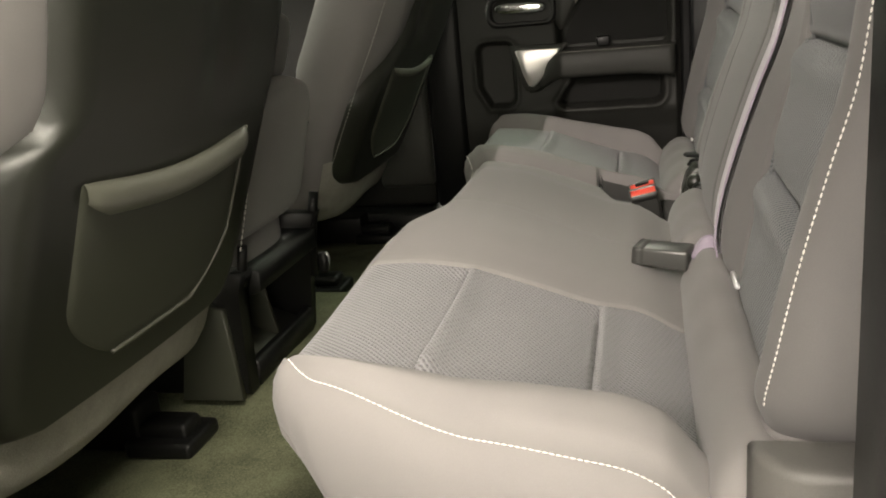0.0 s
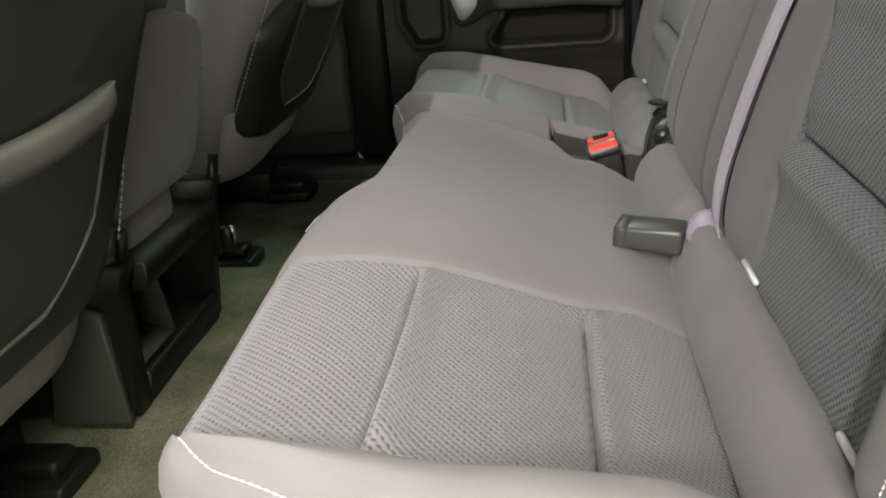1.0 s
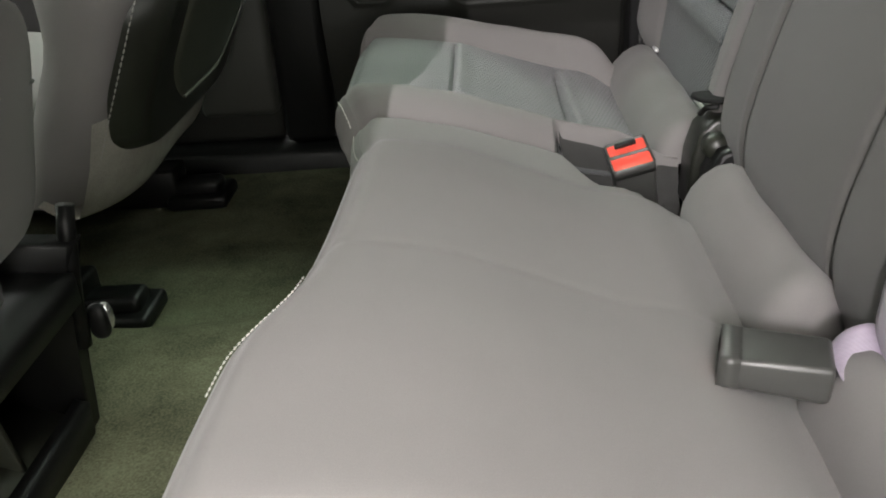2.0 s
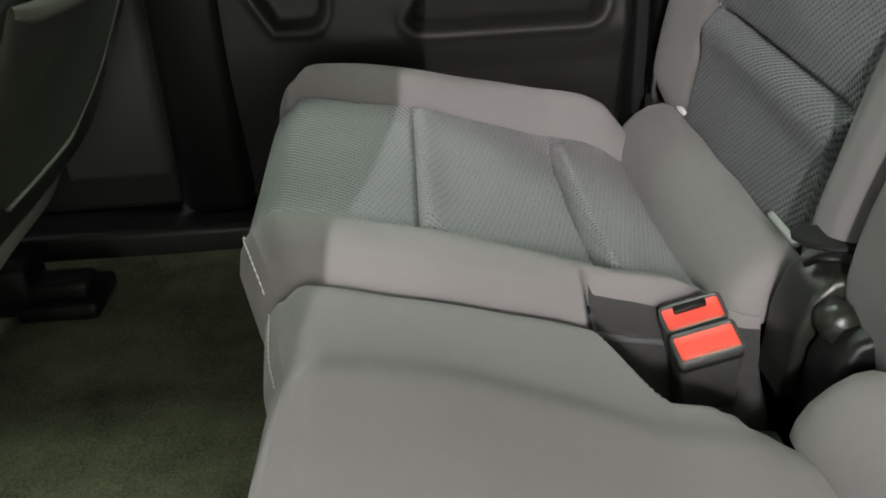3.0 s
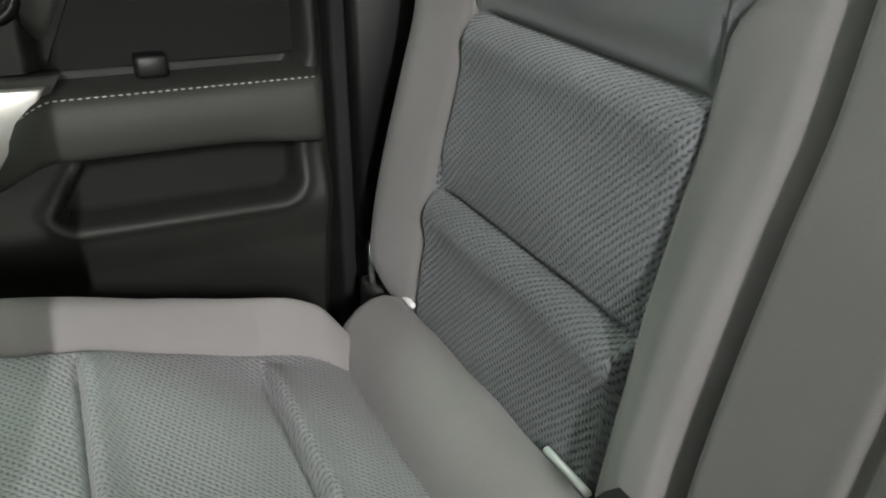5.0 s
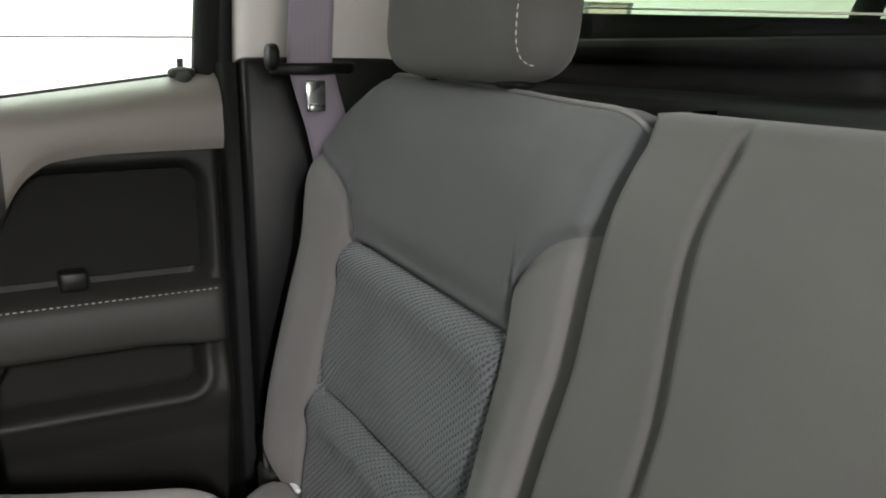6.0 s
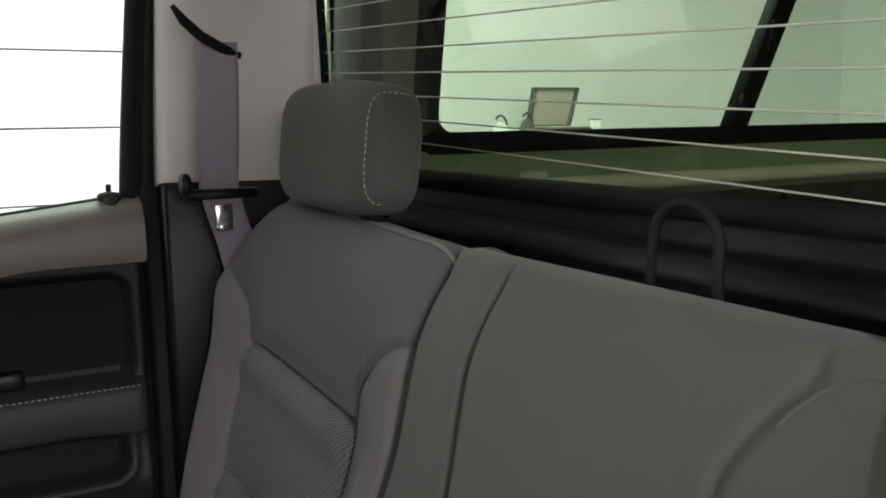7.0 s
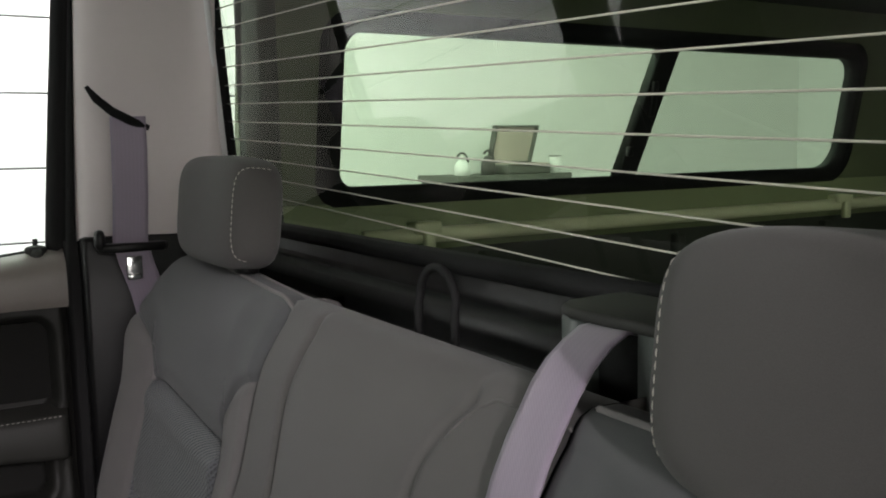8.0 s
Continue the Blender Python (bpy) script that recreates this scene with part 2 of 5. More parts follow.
def curve_through(xs, ys):
    """A smooth function through the given knots, without overshoot."""
    xs, ys = np.array(xs, float), np.array(ys, float)
    d = np.diff(ys) / np.diff(xs)
    s = np.zeros(len(xs))
    s[0], s[-1] = d[0], d[-1]
    for i in range(1, len(xs) - 1):
        s[i] = 0 if d[i - 1] * d[i] <= 0 else 2 * d[i - 1] * d[i] / (d[i - 1] + d[i])

    def f(x):
        x = np.clip(np.asarray(x, float), xs[0], xs[-1])
        i = np.clip(np.searchsorted(xs, x) - 1, 0, len(xs) - 2)
        h = xs[i + 1] - xs[i]
        t = (x - xs[i]) / h
        return ((2 * t**3 - 3 * t**2 + 1) * ys[i] + (t**3 - 2 * t**2 + t) * h * s[i] + (-2 * t**3 + 3 * t**2) * ys[i + 1] + (t**3 - t**2) * h * s[i + 1])
    return f


def sheet(P, mask=None, uvs=None):
    """A bmesh of quads over the grid of points P[i, j]; mask[i, j] picks the cells; uvs: metres on the sheet."""
    bm = bmesh.new()
    n, m = P.shape[:2]
    if mask is None:
        mask = np.ones((n - 1, m - 1), bool)
    layer = bm.loops.layers.uv.new("UVMap")
    made = {}

    def v(i, j):
        if (i, j) not in made:
            made[i, j] = bm.verts.new(P[i, j])
        return made[i, j]
    for i in range(n - 1):
        for j in range(m - 1):
            if mask[i, j]:
                ids = ((i, j), (i + 1, j), (i + 1, j + 1), (i, j + 1))
                f = bm.faces.new([v(*k) for k in ids])
                if uvs is not None:
                    for loop, k in zip(f.loops, ids):
                        loop[layer].uv = uvs[k]
    return bm


def arc_map(P):
    """Lengths along the grid's two directions, counted from its middle lines, for the cloth's map."""
    d0 = np.linalg.norm(np.diff(P, axis=0), axis=2)
    d1 = np.linalg.norm(np.diff(P, axis=1), axis=2)
    s0 = np.concatenate([np.zeros((1, P.shape[1])), np.cumsum(d0, 0)], 0)
    s1 = np.concatenate([np.zeros((P.shape[0], 1)), np.cumsum(d1, 1)], 1)
    i, j = P.shape[0] // 2, P.shape[1] // 2
    return np.stack([s1 - s1[:, j:j + 1], s0 - s0[i:i + 1]], -1)


def join(*bms):
    out = bmesh.new()
    for b in bms:
        me = bpy.data.meshes.new("joined")
        b.to_mesh(me)
        b.free()
        out.from_mesh(me)
        bpy.data.meshes.remove(me)
    return out


def block(x0, x1, y0, y1, z0, z1, bevel=0.004, segs=2):
    bm = bmesh.new()
    bmesh.ops.create_cube(bm, size=1)
    bmesh.ops.transform(bm, matrix=Matrix.Translation(((x0 + x1) / 2, (y0 + y1) / 2, (z0 + z1) / 2)) @ Matrix.Diagonal((x1 - x0, y1 - y0, z1 - z0, 1)), verts=bm.verts)
    if bevel:
        bmesh.ops.bevel(bm, geom=bm.edges[:], offset=bevel, segments=segs, profile=0.5, affect="EDGES")
    return bm


def pillow(m, half, n=4.0, cuts=9):
    """A soft rounded block: a cube drawn towards a superellipsoid of power n, set by the pose m."""
    bm = bmesh.new()
    bmesh.ops.create_cube(bm, size=2)
    bmesh.ops.subdivide_edges(bm, edges=bm.edges[:], cuts=cuts, use_grid_fill=True)
    for v in bm.verts:
        c = v.co
        r = (abs(c.x)**n + abs(c.y)**n + abs(c.z)**n) ** (1 / n)
        v.co = Vector((c.x / r * half[0], c.y / r * half[1], c.z / r * half[2]))
    bmesh.ops.transform(bm, matrix=m, verts=bm.verts)
    return bm


def prism(outline, axis, a, b, bevel=0.0, segs=2):
    """The flat outline (pairs in the two other axes, in order) drawn out along an axis from a to b."""
    bm = bmesh.new()

    def at(p, d):
        return {"x": (d, p[0], p[1]), "y": (p[0], d, p[1]), "z": (p[0], p[1], d)}[axis]
    lo = [bm.verts.new(at(p, a)) for p in outline]
    hi = [bm.verts.new(at(p, b)) for p in outline]
    n = len(outline)
    bm.faces.new(lo)
    bm.faces.new(hi[::-1])
    for i in range(n):
        bm.faces.new((lo[i], lo[(i + 1) % n], hi[(i + 1) % n], hi[i]))
    if bevel:
        ends = [e for e in bm.edges if (e.verts[0] in lo) == (e.verts[1] in lo)]
        bmesh.ops.bevel(bm, geom=ends, offset=bevel, segments=segs, profile=0.5, affect="EDGES")
    return bm


def rounded(x0, x1, z0, z1, r, n=5):
    """A rectangle's outline with round corners; r may be one radius or four (low-left, low-right, high-right, high-left)."""
    rs = r if isinstance(r, (tuple, list)) else (r,) * 4
    out = []
    for (cx, cz, a0), q in zip(((x0, z0, 180), (x1, z0, 270), (x1, z1, 0), (x0, z1, 90)), rs):
        ox, oz = cx + (q if cx == x0 else -q), cz + (q if cz == z0 else -q)
        out += [(ox + q * math.cos(radians(a0 + 90 * k / n)), oz + q * math.sin(radians(a0 + 90 * k / n))) for k in range(n + 1)]
    return out


def frame_ring(outer, inner, axis, a, b):
    """A ring between two outlines with the same number of points, drawn out along an axis."""
    bm = bmesh.new()

    def at(p, d):
        return {"x": (d, p[0], p[1]), "y": (p[0], d, p[1]), "z": (p[0], p[1], d)}[axis]
    rows = [[bm.verts.new(at(p, d)) for p in ring] for ring, d in ((outer, a), (outer, b), (inner, b), (inner, a))]
    n = len(outer)
    for k in range(4):
        r, s = rows[k], rows[(k + 1) % 4]
        for i in range(n):
            bm.faces.new((r[i], r[(i + 1) % n], s[(i + 1) % n], s[i]))
    return bm


def tube(points, radius, segs=10, closed=False):
    """A round bar along the points; radius may be one number or one for each point."""
    pts = [Vector(p) for p in points]
    rad = radius if isinstance(radius, (list, tuple)) else [radius] * len(pts)
    bm = bmesh.new()
    rings = []
    up = Vector((0.31, 0.17, 0.93)).normalized()
    for i, p in enumerate(pts):
        t = (pts[min(i + 1, len(pts) - 1)] - pts[max(i - 1, 0)]).normalized()
        s = t.cross(up).normalized()
        w = s.cross(t)
        rings.append([bm.verts.new(p + rad[i] * (math.cos(2 * math.pi * k / segs) * s + math.sin(2 * math.pi * k / segs) * w)) for k in range(segs)])
    for r, q in zip(rings, rings[1:]):
        for k in range(segs):
            bm.faces.new((r[k], r[(k + 1) % segs], q[(k + 1) % segs], q[k]))
    bm.faces.new(rings[0][::-1])
    bm.faces.new(rings[-1])
    return bm


def ribbon(points, sides, width, thick=0.0013, cross=8):
    """A flat strap along the points, wide along the side vectors, with a slight crown."""
    pts, sd = [Vector(p) for p in points], [Vector(s).normalized() for s in sides]
    rows, uv, run = [], [], 0.0
    for i, p in enumerate(pts):
        if i:
            run += (p - pts[i - 1]).length
        t = (pts[min(i + 1, len(pts) - 1)] - pts[max(i - 1, 0)]).normalized()
        nrm = t.cross(sd[i]).normalized()
        ring, us = [], []
        for k in range(cross + 1):
            a = (k / cross - 0.5)
            ring.append(p + sd[i] * width * a + nrm * thick)
            us.append((width * a, run))
        for k in range(cross, -1, -1):
            a = (k / cross - 0.5)
            ring.append(p + sd[i] * width * a - nrm * thick)
            us.append((width * a, run))
        ring.append(ring[0]), us.append(us[0])
        rows.append(ring), uv.append(us)
    bm = sheet(np.array([[tuple(c) for c in r] for r in rows]), uvs=np.array(uv))
    bmesh.ops.remove_doubles(bm, verts=bm.verts[:], dist=1e-6)
    return bm


def resample(points, gap):
    pts = np.array(points, float)
    seg = np.r_[0, np.cumsum(np.linalg.norm(np.diff(pts, axis=0), axis=1))]
    n = max(2, int(seg[-1] / gap))
    s = np.linspace(0, seg[-1], n)
    return np.stack([np.interp(s, seg, pts[:, k]) for k in range(3)], 1)


def stitches(points, dash=0.0048, gap=0.0022, r=0.0011):
    """A row of short raised threads along the points."""
    pts = resample(points, dash + gap)
    bm = bmesh.new()
    for a, b in zip(pts, pts[1:]):
        a, b = Vector(a), Vector(b)
        d = (b - a)
        e = a + d * (dash / (dash + gap))
        t = d.normalized()
        s = t.cross(Vector((0.3, 0.5, 0.8))).normalized()
        w = t.cross(s)
        mid = (a + e) / 2
        rings = [[bm.verts.new(c + q * (math.cos(k * math.pi / 2.5) * s + math.sin(k * math.pi / 2.5) * w)) for k in range(5)] for c, q in ((a, r * 0.4), (mid, r), (e, r * 0.4))]
        for p, q in zip(rings, rings[1:]):
            for k in range(5):
                bm.faces.new((p[k], p[(k + 1) % 5], q[(k + 1) % 5], q[k]))
    return bm



# ---- the room round the truck ----
GROUND = -0.45
structure("ground", block(-6.0, 8.0, -5.2, 6.2, GROUND - 0.1, GROUND, 0), CONCRETE, "grey concrete garage floor under the truck", "floor")
structure("ceiling", block(-6.0, 8.0, -5.2, 6.2, 3.15, 3.25, 0), WALLPAINT, "white painted garage ceiling", "ceiling")
structure("wall_far", block(-6.0, 8.0, 6.0, 6.2, GROUND, 3.15, 0), WALLPAINT, "plain white painted garage wall beyond the truck", "wall")
structure("wall_near", block(-6.0, 8.0, -5.2, -5.0, GROUND, 3.15, 0), WALLPAINT, "plain white painted garage wall", "wall")
win = thing("window_near", "wide white-framed garage window letting in pale daylight", "window", (0.6, -5.0, 0.59), kind="structure")
part("window_frame", frame_ring(rounded(-1.36, 2.56, 0.59, 2.31, 0.01), rounded(-1.3, 2.5, 0.65, 2.25, 0.01), "y", -4.998, -4.93), DOORPAINT, win, smooth=False)
part("mullion", block(0.58, 0.62, -4.995, -4.94, 0.65, 2.25, 0.004), DOORPAINT, win, smooth=False)
structure("wall_front", block(-6.2, -6.0, -5.2, 6.2, GROUND, 3.15, 0), WALLPAINT, "plain white painted garage wall", "wall")
win = thing("window_front", "wide white-framed garage window letting in pale daylight", "window", (-6.0, 0.9, 0.44), kind="structure")
part("window_frame", frame_ring(rounded(-0.96, 2.76, 0.44, 2.06, 0.01), rounded(-0.9, 2.7, 0.50, 2.0, 0.01), "x", -5.998, -5.93), DOORPAINT, win, smooth=False)
part("mullion", block(-5.995, -5.94, 0.88, 0.92, 0.50, 2.0, 0.004), DOORPAINT, win, smooth=False)
structure("wall_back", block(8.0, 8.2, -5.2, 6.2, GROUND, 3.15, 0), WALLPAINT, "plain white painted garage wall", "wall")

garage_door = thing("garage_door", "white sectional garage door with horizontal panel joints in the far wall", "garage door", (0.2, 5.95, GROUND), kind="structure")
for k in range(7):
    z0 = GROUND - 0.004 + 0.4515 * k
    part("panel", block(-3.6, 2.6, 5.945, 5.985, z0 + 0.005, z0 + 0.4465, 0.006), DOORPAINT, garage_door, smooth=False)
    part("panel_joint", block(-3.6, 2.6, 5.965, 5.99, z0 + 0.4465, z0 + 0.4565, 0), RUBBER, garage_door, smooth=False)

bench = thing("workbench", "dark topped workbench against the far wall", "workbench", (3.85, 5.35, GROUND))
part("worktop", block(3.36, 4.32, 5.05, 5.60, 0.74, 0.785, 0.005), TABLETOP, bench)
for x in (3.41, 4.27):
    for y in (5.10, 5.55):
        part("leg", block(x - 0.03, x + 0.03, y - 0.03, y + 0.03, GROUND, 0.74, 0.004), TABLETOP, bench)
case = thing("tool_case", "open dark tool case with pale lined lid on the workbench", "case", (4.0, 5.25, 0.785))
part("case_base", block(3.80, 4.17, 5.10, 5.34, 0.785, 0.855, 0.01), TABLETOP, case)
case_lid = part("case_lid", frame_ring([(3.80, 0.856), (4.16, 0.856), (4.24, 1.13), (3.86, 1.13)], [(3.818, 0.872), (4.142, 0.872), (4.214, 1.116), (3.878, 1.116)], "y", 5.325, 5.375), TABLETOP, case, "dark rim of the open lid")
part("lid_lining", prism([(3.812, 0.866), (4.15, 0.866), (4.222, 1.122), (3.870, 1.122)], "y", 5.348, 5.368, 0.002), LINING, case_lid, "pale pinkish lid lining")
part("tray", block(3.83, 4.14, 5.085, 5.31, 0.85, 0.862, 0.003), LINING, case, "pale tray in the case")
for x, y, h, r, mat in ((3.50, 5.22, 0.11, 0.055, WALLPAINT), (3.70, 5.20, 0.13, 0.050, CLOTH_MID)):
    b = thing("bottle", "small squat bottle with a looped handle on the workbench", "bottle", (x, y, 0.785), group="bottles on the workbench")
    part("body", tube([(x, y, 0.785), (x, y, 0.785 + h * 0.55), (x, y, 0.785 + h * 0.8), (x, y, 0.785 + h)], [r, r, r * 0.75, r * 0.35], 14), mat, b)
    part("handle", tube([(x + r * 0.9 * math.cos(q), y, 0.785 + h * 0.72 + 0.075 * math.sin(q)) for q in np.linspace(0.1, 2.4, 9)], 0.008, 8), CLOTH_MID, b)
tin = thing("tin", "small pale tin beside the tool case", "tin", (4.27, 5.16, 0.785))
part("body", tube([(4.255, 5.16, 0.785), (4.255, 5.16, 0.90)], 0.045, 16), WALLPAINT, tin)
part("lid", tube([(4.255, 5.16, 0.90), (4.255, 5.16, 0.908)], 0.047, 16), CLOTH, tin)

# ---- the cab's shell ----
SIDE = 1.50          # the passenger side's skin, measured from the middle line's far side
NEAR = 2 * YC - SIDE
floor_y = np.r_[np.linspace(NEAR, 0.34, 12), np.linspace(0.40, 0.83, 12), np.linspace(0.89, SIDE, 12)]
floor_x = np.linspace(-1.6, 0.75, 60)
FX, FY = np.meshgrid(floor_x, floor_y, indexing="ij")
tunnel = 0.034 * step(0.34, 0.42, FY) * (1 - step(0.81, 0.89, FY))
FZ = 0.2 + tunnel + 0.0025 * np.sin(FX * 31) * np.sin(FY * 27)
structure("floor", sheet(np.stack([FX, FY, FZ], -1)), CARPET, "worn olive-grey carpet on the cab floor", "carpet", True)
structure("floor_pan", block(-1.6, 0.80, NEAR, SIDE, 0.10, 0.17, 0), BLACK, "black floor pan of the cab", "floor")
structure("headliner", block(-1.1, 0.70, NEAR + 0.14, SIDE - 0.14, 1.30, 1.34, 0.006), HEADLINER, "pale grey fabric headliner", "ceiling")


def side_wall(s, name):
    """One side of the cab: rocker, posts and roof rail with the door openings between them."""
    def y(v):
        return YC + s * v
    w = thing(name, "black inner side structure of the cab with sill, posts and roof rail", "wall", (0, y(0.86), 0.2), kind="structure")

    def b(nm, x0, x1, v0, v1, z0, z1, mat, bev=0.01):
        part(nm, block(x0, x1, *sorted((y(v0), y(v1))), z0, z1, bev), mat, w)
    b("sill", -1.6, 0.55, 0.77, 0.90, 0.10, 0.235, BLACK)
    b("door_post", -0.105 if s > 0 else -0.36, -0.016, 0.805, 0.88, 0.235, 1.20 if s > 0 else 1.30, BLACK, 0.015)
    b("post_cover", -0.24, -0.108, 0.80, 0.86, 0.29, 0.56, POST, 0.012)
    b("roof_rail", -1.2, 0.62, 0.73, 0.82, 1.185 if s > 0 else 1.27, 1.255 if s > 0 else 1.34, BLACK, 0.015)
    b("rear_side_panel", 0.50, 0.78, 0.79, 0.87, 0.235, 0.80, BLACK, 0.008)
    b("windscreen_post", -1.25, -1.15, 0.74, 0.83, 0.75, 1.20, BLACK, 0.015)
    b("front_door_inner", -1.2, -0.108, 0.835, 0.88, 0.235, 0.80, DOORSKIN, 0.012)
    return w


side_wall(1, "wall_passenger_side")
side_wall(-1, "wall_driver_side")
structure("firewall", block(-1.65, -1.45, NEAR + 0.05, SIDE - 0.05, 0.2, 0.72, 0.02), BLACK, "black dashboard bulkhead across the cab's front", "wall")
structure("dashboard", block(-1.46, -1.05, NEAR + 0.08, SIDE - 0.08, 0.50, 0.78, 0.04, 4), BLACK, "black moulded dashboard across the cab's front", "dashboard")

# back panel below the rear glass: one moulded strip with a round bar and ledges
prof = [(0.76, 0.24), (0.69, 0.24), (0.675, 0.60), (0.672, 0.735), (0.68, 0.762), (0.694, 0.772), (0.703, 0.770), (0.708, 0.776), (0.703, 0.792), (0.707, 0.806), (0.719, 0.812), (0.727, 0.812), (0.731, 0.818), (0.733, 0.835), (0.738, 0.840), (0.76, 0.840)]
structure("wall_rear", prism(prof, "y", NEAR + 0.06, SIDE - 0.06), BLACK, "black moulded plastic back panel of the cab under the rear glass", "wall", True)

# rear glass, leaning forward at the top
def rear_x(z):
    return 0.742 - (z - 0.845) * 0.20


def rear_v(z):
    return 0.792 - (z - 0.95) * 0.42


gl = thing("window_rear", "green tinted rear window with pale heater wires", "window", (rear_x(0.84), YC, 0.84), kind="structure")
zs, ts = np.linspace(0.838, 1.20, 7), np.linspace(-1, 1, 13)
pane = part("glass_pane", sheet(np.array([[(rear_x(z), YC + t * (rear_v(z) + 0.01), z) for t in ts] for z in zs])), GLASS_GREEN, gl)
pane.visible_shadow = False
for k in range(14):
    z = 0.858 + 0.0262 * k
    ys = (YC - rear_v(z) + 0.02, YC + rear_v(z) - 0.02)
    part("heater_wire", tube([(rear_x(z + 0.05 * (y - 0.66)) - 0.0012, y, z + 0.05 * (y - 0.66)) for y in ys], 0.0008, 6), WIRE, gl)
for s in (-1, 1):
    part("edge_strip", tube([(rear_x(z) - 0.016, YC + s * (rear_v(z) - 0.012), z) for z in np.linspace(0.93, 1.19, 8)], 0.0045, 8), ANCHOR, gl, "silvery strip down the glass edge")
    part("edge_seal", tube([(rear_x(z) - 0.006, YC + s * (rear_v(z) + 0.008), z) for z in np.linspace(0.83, 1.21, 8)], 0.014, 10), RUBBER, gl)
part("lower_seal", tube([(0.736, YC - 0.82, 0.842), (0.736, YC + 0.82, 0.842)], 0.011, 10), RUBBER, gl)
part("header", block(0.60, 0.70, YC - 0.70, YC + 0.70, 1.19, 1.25, 0.012), HEADLINER, gl)

# ---- rear corner trims with their belts ----


def corner_trim(s, name):
    def y(v):
        return YC + s * v
    t = thing(name, "pale taupe moulded trim over the rear roof post", "pillar trim", (0.6, y(0.80), 0.82), kind="structure")
    rows = []
    for z in np.linspace(0.823, 1.215, 14):
        k = (z - 0.823) / 0.39
        lean = 0.10 * k ** 1.3
        row = [(0.490 + 0.002 * k, 0.850 - lean), (0.492, 0.835 - lean), (0.496, 0.818 - lean), (0.508, 0.806 - lean), (0.53, 0.799 - lean), (0.56, 0.795 - lean), (0.60, 0.792 - lean), (0.64, 0.79 - lean * 1.05), (0.675, 0.788 - lean * 1.1), (0.70 - 0.03 * k, 0.787 - lean * 1.15), (rear_x(z) - 0.015, rear_v(z) - 0.001)]
        rows.append([(x, y(v), z) for x, v in row])
    part("moulded_cover", sheet(np.array(rows)), PILLAR, t)
    part("lower_cover", block(0.494, 0.70, *sorted((y(0.785), y(0.86))), 0.40, 0.835, 0.008), BLACK, t, "black lower cover")
    return t


corner_trim(1, "trim_1")
corner_trim(-1, "trim_2")


def shoulder_belt(s, name):
    """Outboard belt: slot, strap down to the guide beside the backrest, tongue."""
    def y(v):
        return YC + s * v
    b = thing(name, "lilac-grey seat belt hanging from a slot in the corner trim", "seat belt", (0.55, y(0.70), 0.82), group="rear seat belts")
    slot = [(0.500, 0.706, 1.042), (0.512, 0.706, 1.026), (0.532, 0.712, 1.010), (0.556, 0.716, 0.998), (0.580, 0.716, 0.988)]
    part("slot", tube([(p[0], y(p[1] - 0.004), p[2]) for p in slot], [0.003, 0.006, 0.0065, 0.0065, 0.004], 8), RUBBER, b, "black slot lip")
    pts = [(0.553, 0.715, 1.004), (0.553, 0.716, 0.96), (0.552, 0.720, 0.90), (0.550, 0.724, 0.85), (0.549, 0.724, 0.83), (0.556, 0.724, 0.80), (0.570, 0.732, 0.76), (0.584, 0.738, 0.70), (0.59, 0.740, 0.55), (0.59, 0.740, 0.42)]
    part("strap", ribbon([(p[0], y(p[1]), p[2]) for p in pts], [(1, -0.3 * s, 0)] * len(pts), 0.047), BELT, b)
    gy = y(0.722)
    part("guide", join(prism([(0.512, gy - 0.012), (0.590, gy - 0.012), (0.600, gy), (0.590, gy + 0.012), (0.512, gy + 0.012), (0.504, gy)], "z", 0.818, 0.830, 0.003), pillow(pose(0.508, gy, 0.836), (0.007, 0.012, 0.014), 3, 4)), BLACK, b, "black plastic belt guide")
    part("tongue", join(block(0.540, 0.561, y(0.712) - 0.002, y(0.712) + 0.002, 0.780, 0.812, 0.0015), pillow(pose(0.550, y(0.711), 0.784), (0.010, 0.005, 0.005), 3, 4)), CHROME, b, "chromed tongue")
    return b


shoulder_belt(1, "shoulder_belt")
shoulder_belt(-1, "shoulder_belt")

# ---- rear bench: cushions ----
base_z = curve_through([0.05, 0.075, 0.105, 0.14, 0.20, 0.27, 0.343, 0.375, 0.398, 0.415, 0.435, 0.47], [0.440, 0.448, 0.451, 0.452, 0.443, 0.417, 0.388, 0.381, 0.370, 0.358, 0.348, 0.345])
cross_z = curve_through([-0.055, -0.04, -0.03, -0.012, 0.006, 0.016, 0.16, 0.300, 0.330, 0.37, 0.44, 0.49, 0.525, 0.545, 0.565, 0.60, 0.67, 0.715, 0.740, 0.752, 0.764, 0.778, 0.80, 0.828, 0.838, 0.844, 0.850, 0.858, 0.872, 0.890, 0.908, 0.924, 0.94, 1.065, 1.20, 1.212, 1.224, 1.243, 1.26, 1.27, 1.285],
                        [-0.024, -0.014, -0.002, 0.009, 0.006, -0.002, -0.006, -0.001, 0.003, 0.006, 0.009, 0.0085, 0.0079, 0.0076, 0.0078, 0.0084, 0.0105, 0.0115, 0.0110, 0.0090, 0.0055, 0.0030, 0.0020, 0.0015, -0.001, -0.004, -0.001, 0.007, 0.0155, 0.0195, 0.0170, 0.0100, 0.0045, -0.004, -0.001, 0.000, 0.006, 0.010, 0.0, -0.012, -0.024])
outer_v = curve_through([0.08, 0.088, 0.10, 0.12, 0.16, 0.22, 0.29, 0.36, 0.44], [0.560, 0.583, 0.602, 0.617, 0.632, 0.646, 0.657, 0.664, 0.668])
